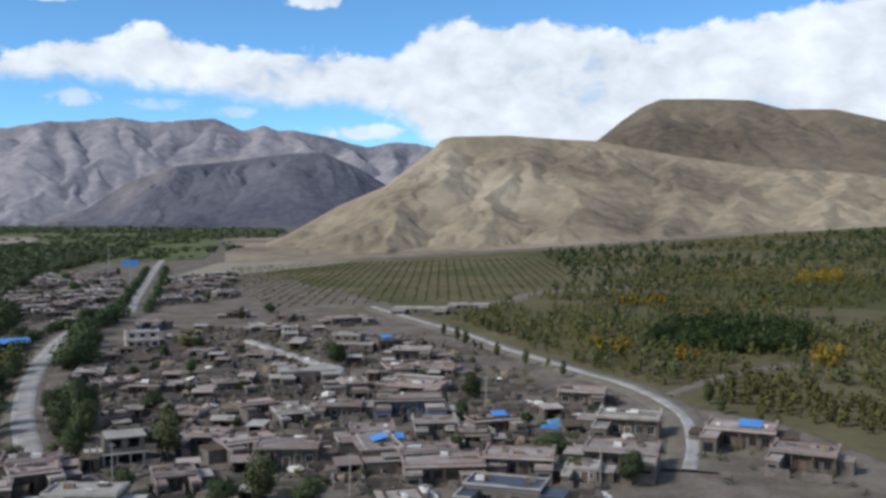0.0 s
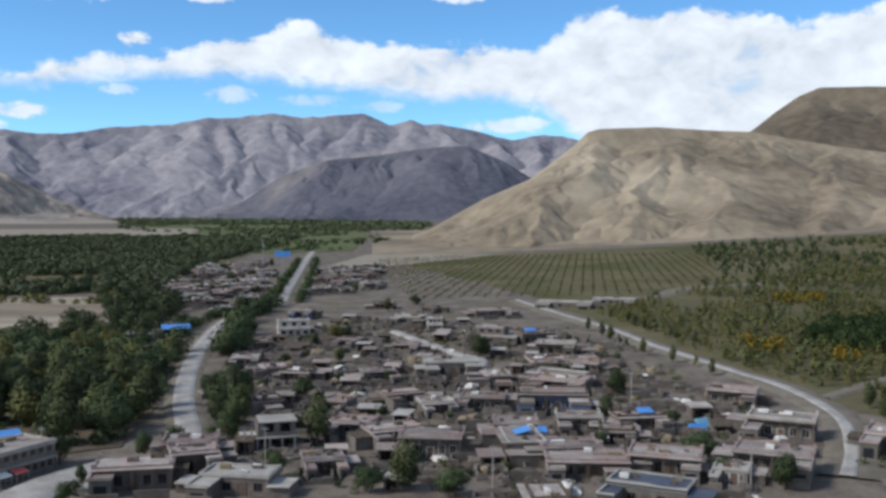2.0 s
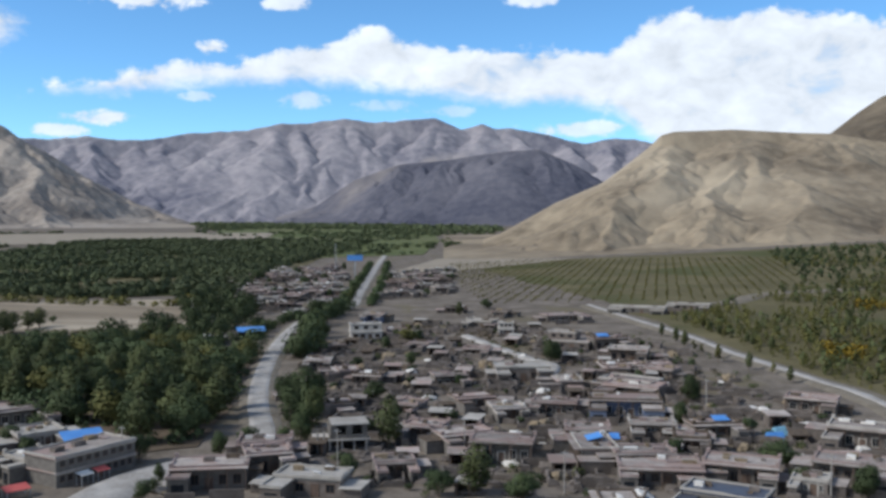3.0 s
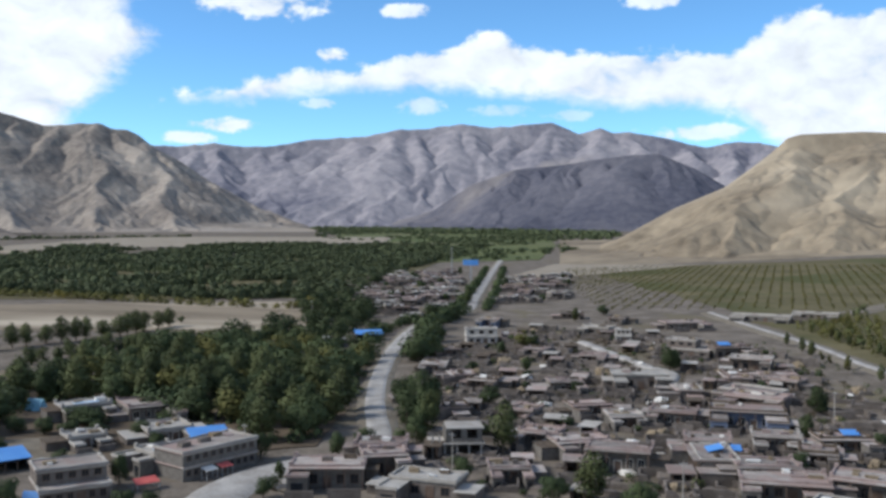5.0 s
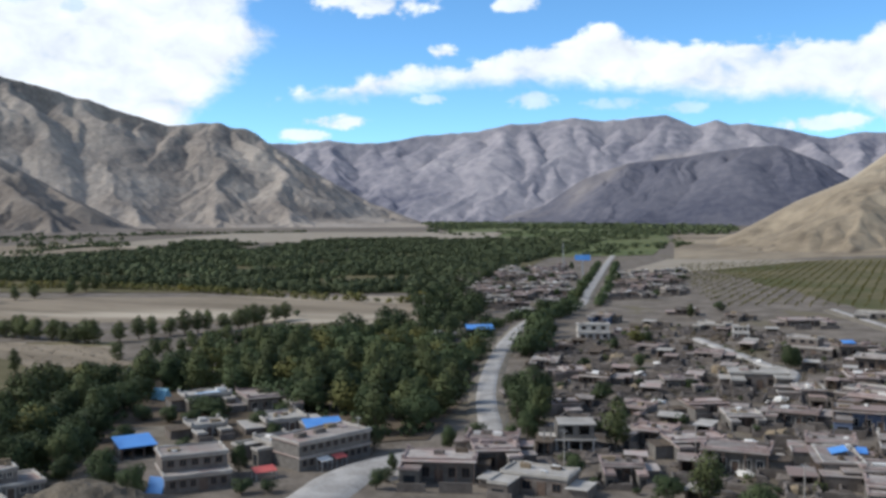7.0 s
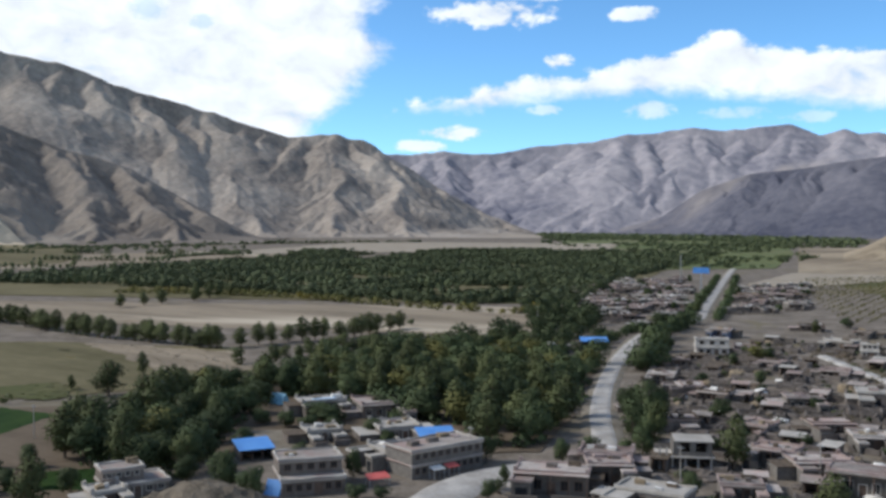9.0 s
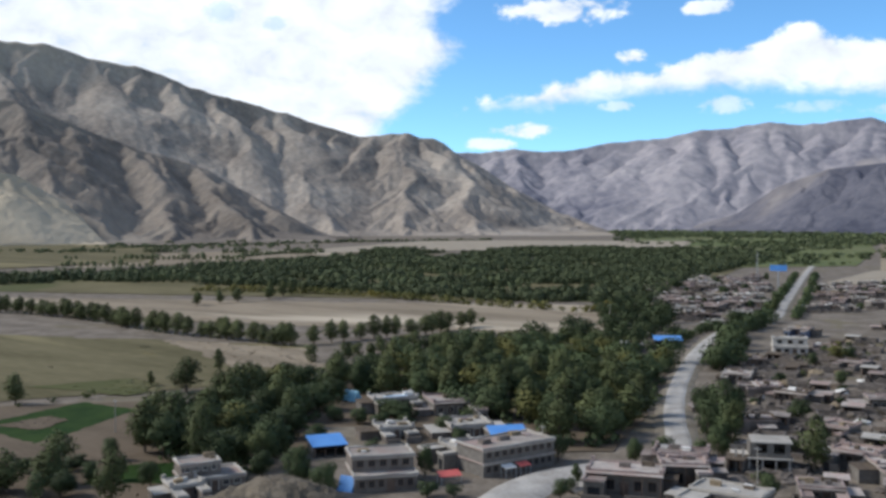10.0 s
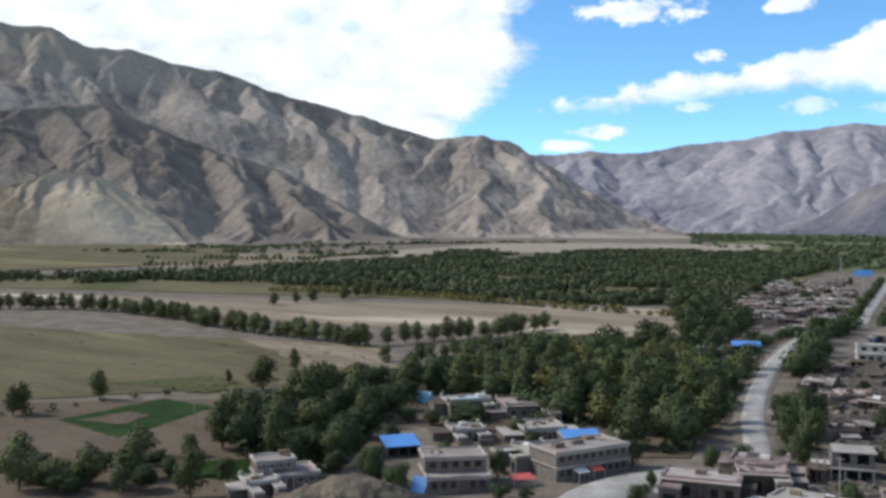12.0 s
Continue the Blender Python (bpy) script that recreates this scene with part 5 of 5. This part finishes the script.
woodland("tree_lines", np.concatenate([l[fbm(l[:, 0] / 60, l[:, 1] / 60, 50 + i, 2) > 0.40] for i, l in enumerate(lines)]), LEAF_FAR, "lines of taller poplars through the far woods", 8.5, 120, 0.095, 0.75, 44)
woodland("woodland_edge", smooth_line([(-550.0, 444.3), (-492.0, 466.7), (-408.1, 477.0), (-328.7, 465.1), (-275.8, 464.6), (-247.2, 468.3), (-250.9, 508.3)], 6.0), LEAF_AUTUMN, "low yellow-green trees along the edge of the woods", 5.0, 110, 0.12, 1.25, 15)
HEDGE = [(-1512.8, 820.5), (-963.4, 796.5), (-1095.4, 1221.8), (-1105.8, 1454.7), (-1305.2, 1938.1), (-1682.0, 1559.8), (-1747.0, 1332.8)]
HEDGE_LINES = [[(-1502.5, 1021.1), (-1489.0, 1319.1), (-1422.9, 1663.2), (-1277.0, 1896.6)], [(-990.7, 877.6), (-1044.2, 1013.9), (-1022.4, 1063.9)], [(-795.9, 362.8), (-770.5, 428.1), (-723.3, 491.4), (-696.2, 589.1)]]
woodland("hedges", np.concatenate([scatter(HEDGE, 26.0, 23, 0.56, 140)] + [smooth_line(l, 9.0) for l in HEDGE_LINES]), LEAF_FAR, "dark scattered hedges below the mountains", 6.0, 40, 0.28, 1.6, 16)
VALLEY = [(-463.4, 907.2), (-264.1, 1071.5), (-295.3, 1529.1), (-335.0, 1969.4), (-492.8, 2895.9), (-1822.7, 3672.0), (-1062.8, 2080.9), (-579.9, 1404.5)]
woodland("woodland_valley", scatter(VALLEY, 24.0, 25, 0.50, 120), LEAF_FAR, "distant hedges and groves on the valley floor", 6.0, 40, 0.28, 1.6, 6)
RIM = [(-1567.5, 3069.2), (-376.2, 2288.0), (-477.4, 2903.1), (-2054.0, 4021.8)]
woodland("woodland_rim", scatter(RIM, 34.0, 27, 0.2, 200), LEAF_FAR, "dark line of trees at the far end of the valley", 9.0, 34, 0.36, 2.6, 17)

# avenue of poplars along the field banks
for i, (x, y) in enumerate(smooth_line([(-597.2, 223.1), (-550.5, 250.6), (-519.5, 278.0), (-451.6, 285.8), (-357.2, 272.3), (-308.7, 273.3), (-276.8, 271.9), (-270.5, 301.8), (-259.2, 333.1), (-259.0, 368.7)], 5.6)):
    r = random.Random(i * 3 + 1)
    if r.random() < 0.9:
        tree("poplar", x + r.uniform(-2, 2), y + r.uniform(-2, 2), r.uniform(7.0, 10.5), r.uniform(5, 7.5), "poplar row on the field bank")
for i, (x, y) in enumerate(smooth_line([(-451.5, 354.3), (-456.9, 386.4), (-455.4, 422.2), (-472.0, 485.5)], 11.0)):
    r = random.Random(i * 5 + 2)
    if r.random() < 0.75:
        tree("poplar", x + r.uniform(-3, 3), y + r.uniform(-3, 3), r.uniform(8, 12), r.uniform(5, 6.5), "poplar row on the field bank")
woodland("bank_shrubs", np.concatenate([smooth_line([(-597.2, 223.1), (-550.5, 250.6), (-519.5, 278.0), (-451.6, 285.8), (-357.2, 272.3), (-308.7, 273.3), (-276.8, 271.9)], 5.0), smooth_line([(-243.6, 97.0), (-248.4, 112.8), (-244.3, 124.2), (-247.6, 140.6), (-242.8, 159.0)], 7.0)]), LEAF_POPLAR, "low shrubs along the field banks", 2.2, 24, 0.2, 1.4, 18)

# hedges on both sides of the far straight of the road, and roadside trees nearer
woodland("road_hedge", np.concatenate([smooth_line([(-157.9, 457.5), (-180.6, 554.2), (-218.4, 701.6), (-264.1, 871.2)], 4.0), smooth_line([(-147.0, 485.3), (-175.6, 600.7), (-249.0, 875.7)], 4.0)]), LEAF_DARK, "dark clipped hedge along the road", 4.2, 80, 0.15, 1.1, 19)
woodland("roadside_trees", smooth_line([(-112.0, 236.0), (-132.2, 283.4), (-151.6, 340.2), (-161.2, 383.5), (-162.8, 424.0), (-161.7, 456.9)], 8.0), LEAF_DARK, "low broad trees along the road edge", 4.6, 400, 0.075, 1.3, 46)
woodland("roadside_trees_village", smooth_line([(-118.4, 312.2), (-129.0, 346.4), (-138.1, 372.0), (-147.1, 399.9), (-151.3, 447.4), (-152.5, 462.0)], 5.0), LEAF_DARK, "broad trees between the road and the houses", 7.2, 420, 0.07, 1.2, 47)

# young plantation in rows, and looser scrub on the fan
PLANT = [(-161.3, 744.1), (-114.8, 575.2), (-89.3, 506.4), (-43.0, 514.9), (23.3, 528.5), (76.4, 610.0), (114.6, 875.9), (-121.8, 938.4), (-192.5, 888.4)]
spots = [(x + random.uniform(-0.5, 0.5), y + random.uniform(-0.6, 0.6)) for x in np.arange(-240, 140, 6.4) for y in np.arange(480, 1000, 7.0)]
spots = [(x, y) for x, y in spots if inside(PLANT, np.array([x]), np.array([y]))[0]]
woodland("plantation_rows", spots, LEAF_SAPLING, "young trees planted in straight rows", 1.7, 26, 0.16, 0.75, 7)
FAN = [(4.1, 445.9), (25.6, 379.5), (43.7, 318.2), (55.6, 284.4), (72.6, 273.6), (97.1, 311.5), (124.5, 249.7), (336.5, 678.6), (161.3, 669.1), (78.4, 598.3)]
woodland("fan_trees", scatter(FAN, 4.8, 31, 0.40, 45), LEAF_AUTUMN, "young yellow-green poplars scattered over the fan", 4.2, 40, 0.085, 0.42, 9)
woodland("fan_trees_dark", scatter(FAN, 9.5, 32, 0.47, 45), LEAF_POPLAR, "young darker poplars scattered over the fan", 6.0, 34, 0.10, 0.45, 20)
FAN_NEAR = [(74.2, 273.6), (93.8, 300.9), (118.0, 236.5), (103.9, 208.1), (70.4, 253.9)]
woodland("fan_trees_near", scatter(FAN_NEAR, 4.6, 36, 0.30, 30), LEAF_AUTUMN, "young poplars in loose rows above the last houses", 4.6, 60, 0.09, 0.45, 21)
FAN_HIGH = [(82.4, 628.7), (164.3, 681.6), (346.0, 697.7), (528.5, 1067.2), (310.7, 1040.4), (97.6, 957.9)]
woodland("fan_scrub_high", scatter(FAN_HIGH, 8.5, 37, 0.40, 90), LEAF_AUTUMN, "olive scrub on the upper fan", 3.0, 30, 0.16, 1.0, 22)
woodland("fan_trees_high", scatter(FAN_HIGH, 15.0, 38, 0.45, 120), LEAF_DARK, "dark young trees dotted over the upper fan", 6.5, 28, 0.14, 0.6, 23)
DARK = [(74.3, 369.5), (82.5, 341.4), (123.3, 333.6), (145.9, 385.9), (124.7, 416.1), (96.5, 409.2)]
woodland("dark_grove", scatter(DARK, 4.2, 33, 0.05, 30), LEAF_GROVE, "dense dark green grove among the young poplars", 6.5, 170, 0.06, 0.85, 10)
for k, spot in enumerate(([(52.3, 338.5), (60.7, 330.6), (67.6, 356.6), (59.1, 368.6)], [(118.7, 311.1), (123.8, 305.8), (138.7, 337.9), (133.9, 346.0)], [(209.4, 586.3), (240.9, 588.8), (263.4, 634.8), (234.0, 635.0)], [(77.3, 323.3), (84.1, 317.3), (88.0, 332.1), (81.0, 335.0)], [(88.7, 483.8), (113.3, 493.0), (119.2, 518.9), (94.4, 514.8)])):
    woodland("yellow_grove", scatter(spot, 4.0, 80 + k, 0.2, 20), LEAF_YELLOW, "clump of young trees in bright yellow autumn leaf", 4.6, 70, 0.10, 0.7, 30 + k)
for i, (x, y) in enumerate(np.concatenate([smooth_line([(-4.4, 397.9), (9.7, 361.7), (21.9, 324.5), (31.5, 307.6), (36.9, 294.0)], 7.0), smooth_line([(70.2, 261.5), (70.7, 239.8), (76.9, 221.5)], 7.0), smooth_line([(9.0, 430.8), (22.1, 396.1), (36.5, 356.6)], 9.0)])):
    r = random.Random(i * 11)
    if r.random() < 0.8:
        tree("turning" if r.random() < 0.5 else "poplar", x + r.uniform(-2, 2), y + r.uniform(-2, 2), r.uniform(3.5, 7), None, "young poplars by the track")


# ---- village clutter ----
def heap(x, y, w, h, mat, name, label, category, seed):
    """A slumped pile."""
    bm = bmesh.new()
    bmesh.ops.create_icosphere(bm, subdivisions=3, radius=1)
    for v in bm.verts:
        k = 1 + 0.35 * noise.fractal(v.co * 1.6 + Vector((seed, 1, 2)), 0.8, 2.0, 4)
        v.co = Vector((v.co.x * w * 0.5 * k, v.co.y * w * 0.38 * k, max(v.co.z, -0.25) * h * k))
    ob = part(name, bm, mat)
    ob.matrix_basis = pose(x, y, ground_at(x, y), 0, 0, seed * 47 % 360)
    return tagged(ob, label, category)


def shed(x, y, turn, w, d, h, roof, seed):
    root = new("shed")
    root.matrix_basis = pose(x, y, ground_at(x, y), 0, 0, turn)
    rng = random.Random(seed)
    part("wall", boxes((-w / 2, w / 2, d / 2 - 0.3, d / 2, -0.6, h), (-w / 2, -w / 2 + 0.3, -d / 2, d / 2 - 0.31, -0.6, h), (w / 2 - 0.3, w / 2, -d / 2, d / 2 - 0.31, -0.6, h)), ADOBE, root)
    bm = bmesh.new()
    for v in box(bm, -w / 2 - 0.3, w / 2 + 0.3, -d / 2 - 0.5, d / 2 + 0.2, h, h + 0.18):
        v.co.z += 0.08 * v.co.y + rng.uniform(-0.05, 0.1) + 0.04 * d
    part("roof", bm, roof, root)
    for s in (-1, 1):
        part("post", boxes((s * (w / 2 - 0.5) - 0.08, s * (w / 2 - 0.5) + 0.08, -d / 2 - 0.3, -d / 2 - 0.14, -0.6, h)), FRAME, root)
    return tagged(root, "open-fronted mud-brick shed with a flat roof", "shed", "village sheds")


VILLAGE = [(-73.3, 192.9), (-91.8, 252.3), (-119.2, 319.8), (-114.0, 363.4), (-100.8, 418.8), (-48.8, 402.5), (-1.8, 371.5), (28.3, 272.7), (47.6, 226.9), (34.9, 169.8), (-25.1, 160.2), (-62.8, 169.4)]
for i, (x, y) in enumerate(scatter(VILLAGE, 11.5, 41)):
    r = random.Random(i + 500)
    if not clear(x, y, 10):
        continue
    yard(x, y, r.choice((8, -6, 14, 2)) + r.uniform(-4, 4), r.uniform(5, 12), r.uniform(4, 8), r.uniform(0.9, 2.1), i)
for i, (x, y) in enumerate(scatter(VILLAGE, 21.0, 43)):
    r = random.Random(i + 900)
    if not clear(x, y, 8):
        continue
    shed(x, y, r.choice((8, -6, 14, 2)) + r.uniform(-8, 8), r.uniform(3, 5.5), r.uniform(3, 4.5), r.uniform(2.0, 2.6), r.choice((MUD_ROOF, MUD_ROOF, PALE_ROOF, DARK_EDGE)), i)
for i, (x, y) in enumerate(scatter(VILLAGE, 7.6, 47)):
    r = random.Random(i + 1300)
    if not clear(x, y, 6):
        continue
    k = r.random()
    if k < 0.09:
        heap(x, y, r.uniform(3, 6), r.uniform(1.0, 2.2), HAY, "straw_mound", "slumped straw stack in a farmyard", "straw", i)
    elif k < 0.18:
        heap(x, y, r.uniform(2, 4.5), r.uniform(0.5, 1.1), TARP, "tarpaulin_mound", "heap under a pale tarpaulin", "heap", i)
    elif k < 0.66:
        heap(x, y, r.uniform(3, 6), r.uniform(0.6, 1.4), ADOBE, "rubble_mound", "heap of fallen mud bricks and earth", "rubble", i)
    elif k < 0.78:
        heap(x, y, r.uniform(2, 5), r.uniform(0.8, 1.6), DARK_EDGE, "brushwood_mound", "dark stack of brushwood and dung fuel", "firewood", i)
    elif k < 0.86:
        tree("bush", x, y, r.uniform(1.5, 3.0), None, "village bushes")
    elif k < 0.90:
        tree("round", x, y, r.uniform(3.0, 5.5), None, "village trees")


# low scrub and stones on the bare ground by the last houses
woodland("yard_shrubs", np.concatenate([scatter([(54.1, 203.4), (61.2, 203.5), (70.5, 190.0), (80.7, 178.1), (77.5, 170.9), (51.6, 171.0), (45.2, 181.8)], 6.0, 95, 0.5, 15), smooth_line([(58.4, 208.3), (64.1, 201.1), (69.8, 194.2)], 4.0)]), LEAF_POPLAR, "low scrubby bushes on the bare ground", 1.6, 60, 0.11, 1.2, 25)
woodland("bank_scrub", scatter([(-15.2, 407.7), (7.6, 364.6), (31.5, 307.6), (44.0, 273.7), (33.4, 265.6), (13.8, 313.3), (-9.3, 365.6)], 6.0, 96, 0.5, 20), LEAF_POPLAR, "sparse low scrub on the brown bank", 1.3, 40, 0.12, 1.3, 26)

woodland("village_shrubs", scatter(VILLAGE, 6.4, 97, 0.46, 22), BROWN_SHRUB, "dry brown shrubs and weeds between the yards", 1.5, 70, 0.12, 1.5, 27)
woodland("village_weeds", scatter(VILLAGE, 12.0, 98, 0.50, 22), LEAF_POPLAR, "small green shrubs between the yards", 1.9, 90, 0.11, 1.3, 28)

# hamlets on both sides of the far straight
for i, (x, y) in enumerate(np.concatenate([scatter([(-338.0, 716.8), (-276.0, 827.1), (-170.2, 500.6), (-172.2, 438.8), (-246.7, 531.1)], 20.0, 91, 0.3, 40), scatter([(-198.1, 707.6), (-170.0, 785.5), (-122.4, 550.9), (-148.7, 525.6)], 20.0, 93, 0.3, 40)])):
    r = random.Random(i + 2000)
    if clear(x, y, 11):
        house(x, y, 15 + r.choice((4, -12, 20, -75)), r.uniform(7, 12), r.uniform(6, 8), r.uniform(2.7, 3.6), r.choice(("plain", "plain", "pale", "pink")), 400 + i, 2)
        yard(x + r.uniform(-3, 3), y - r.uniform(9, 12), 15 + r.uniform(-8, 8), r.uniform(7, 11), r.uniform(5, 8), r.uniform(1.2, 1.9), 700 + i)
        if r.random() < 0.3:
            tree("round", x + r.uniform(7, 10), y + r.uniform(-4, 4), r.uniform(4, 7), None, "village trees")


# ---- single things ----
def sign(x, y, w, h, high, turn):
    root = new("billboard")
    root.matrix_basis = pose(x, y, ground_at(x, y), 0, 0, turn)
    part("panel", boxes((-w / 2, w / 2, -0.3, 0.3, high - h, high)), BLUE_SHEET, root, "bright blue sign panel")
    part("post", boxes((-0.5, 0.5, -0.28, 0.28, -0.6, high - h - 0.01)), POLE_GREY, root, "pale steel post")
    return tagged(root, "large blue roadside billboard on a single post", "billboard")


def mast(x, y, high):
    root = new("antenna_mast")
    root.matrix_basis = pose(x, y, ground_at(x, y))
    bm = bmesh.new()
    for a in range(3):
        c, s = math.cos(a * 2.094), math.sin(a * 2.094)
        limb(bm, (c * 1.3, s * 1.3, -0.5), (c * 0.3, s * 0.3, high), 0.12, 0.08, 5)
    part("leg", bm, POLE_GREY, root)
    bm = bmesh.new()
    for k in range(14):
        z0, z1 = high * k / 14, high * (k + 1) / 14
        for a in range(3):
            r0, r1 = 1.3 - z0 / high, 1.3 - z1 / high
            limb(bm, (r0 * math.cos(a * 2.094), r0 * math.sin(a * 2.094), z0), (r1 * math.cos((a + 1) * 2.094), r1 * math.sin((a + 1) * 2.094), z1), 0.06, 0.06, 4)
    part("lattice", bm, POLE_GREY, root)
    return tagged(root, "tall thin steel lattice antenna mast", "mast")


def pole(x, y, high):
    root = new("utility_pole")
    root.matrix_basis = pose(x, y, ground_at(x, y))
    bm = bmesh.new()
    limb(bm, (0, 0, -0.5), (0, 0, high), 0.14, 0.09, 8)
    part("shaft", bm, PALE_ROOF, root)
    part("crossarm", boxes((-0.7, 0.7, -0.06, 0.06, high - 0.5, high - 0.38)), POLE_GREY, root)
    return tagged(root, "pale concrete utility pole", "pole", "utility poles")


def tent(x, y, w, d, h, turn, mat, label):
    root = new("tent")
    root.matrix_basis = pose(x, y, ground_at(x, y), 0, 0, turn)
    bm = bmesh.new()
    for v in box(bm, -w / 2, w / 2, -d / 2, d / 2, 0.0, h):
        if v.co.z > h / 2:
            v.co.y *= 0.08
    part("canopy", bm, mat, root)
    return tagged(root, label, "tent")


def awning(x, y, w, d, h, turn, mat, label):
    root = new("awning")
    root.matrix_basis = pose(x, y, ground_at(x, y), 0, 0, turn)
    bm = bmesh.new()
    for v in box(bm, -w / 2, w / 2, -d / 2, d / 2, h, h + 0.08):
        v.co.z += 0.25 * v.co.y
    part("sheet", bm, mat, root)
    for a in (-1, 1):
        for b in (-1, 1):
            part("leg", boxes((a * (w / 2 - 0.15) - 0.06, a * (w / 2 - 0.15) + 0.06, b * (d / 2 - 0.15) - 0.06, b * (d / 2 - 0.15) + 0.06, -0.4, h + 0.25 * b * (d / 2 - 0.15))), POLE_GREY, root)
    return tagged(root, label, "awning")


for place in ([(-224.5, 699.7)],):
    sign(*place[0], 11.5, 4.2, 16.5, 12)
for place in ([(-256.1, 747.4)],):
    mast(*place[0], 24.0)
for place in ([(-60.8, 178.2)], [(-16.4, 170.9)], [(28.9, 178.1)], [(-39.0, 194.2)], [(11.1, 250.5)], [(-198.3, 136.8)], [(-221.9, 434.4)], [(-102.7, 171.3)]):
    pole(*place[0], 8.0)
for place in ([(24.1, 219.9)],):
    tent(*place[0], 3.8, 3.4, 2.2, 20, BLUE_SHEET, "bright blue tarpaulin tent in a yard")
    tent(place[0][0] + 1.5, place[0][1] + 5.5, 3.4, 3.8, 2.2, 40, TEAL, "teal tarpaulin tent in a yard")
for place in ([(-121.7, 133.5)],):
    tent(*place[0], 3.2, 3.0, 2.6, 10, BLUE_SHEET, "small bright blue tarpaulin shelter")
for place in ([(-180.7, 199.8)],):
    tent(*place[0], 4.6, 4.0, 3.0, 0, TEAL, "pale blue tarpaulin tent among trees")
for place in ([(-109.6, 148.6)],):
    awning(*place[0], 4.4, 2.4, 1.7, 60, RED_SHEET, "red sheet awning beside the forecourt")
for place in ([(-102.4, 158.2)],):
    awning(*place[0], 2.8, 1.8, 2.2, 71, TARP, "white awning in front of the shops")
for place in ([(-101.2, 161.6)],):
    awning(*place[0], 2.8, 1.8, 2.2, 71, RED_SHEET, "small red awning in front of the shops")
for k, place in enumerate(([(0.8, 235.6)], [(-74.4, 288.2)], [(-3.9, 171.6)], [(-8.4, 170.3)], [(-31.6, 266.3)], [(-45.3, 326.1)])):
    heap(*place[0], (5.0, 6.0, 6.5, 5.0, 4.0, 3.0)[k], 1.4, TARP, "tarpaulin_mound", "heap under a pale tarpaulin", "heap", 70 + k)
for k, place in enumerate(([(-88.8, 315.4)], [(-61.5, 240.6)], [(-53.7, 304.0)])):
    heap(*place[0], (8.0, 7.0, 6.0)[k], 2.2, HAY, "straw_mound", "golden straw stack in a farmyard", "straw", 90 + k)
# white water tank on a roof edge
for place in ([(-23.8, 200.6)],):
    bm = boxes((-0.85, 0.85, -0.5, 0.5, -0.5, 2.0))
    bmesh.ops.bevel(bm, geom=bm.edges[:], offset=0.15, segments=2, affect="EDGES")
    tank = part("water_tank", bm, WHITE_WALL)
    tank.matrix_basis = pose(*place[0], ground_at(*place[0]))
    tagged(tank, "small bright white water tank", "tank")
# long pale-walled sheds beyond the village
for k, place in enumerate(([(-10.7, 470.7)], [(13.0, 485.5)])):
    house(*place[0], -8, (26.0, 20.0)[k], 6.0, 2.8, "pale", 300 + k, 5)


# ---- rock on the spur ----
def rock(x, y, top, w, seed):
    bm = bmesh.new()
    bmesh.ops.create_icosphere(bm, subdivisions=5, radius=1)
    for v in bm.verts:
        n = v.co.normalized()
        k = 1 + 0.22 * (noise.fractal(n * 1.8 + Vector((seed, 0, 0)), 0.9, 2.1, 5)) + 0.05 * noise.ridged_multi_fractal(n * 4, 0.9, 2.0, 4, 1.0, 2.0)
        v.co = Vector((n.x * w, n.y * w * 0.8, n.z * w * 0.62)) * k
    z0 = max(v.co.z for v in bm.verts)
    ob = part("rock_outcrop", bm, BOULDER)
    ob.matrix_basis = pose(x, y, top - z0, 0, 0, 30)
    return tagged(ob, "weathered tan rock outcrop on the spur", "rock")


rock(-27.9, 25.8, 40.15, 3.7, 3)
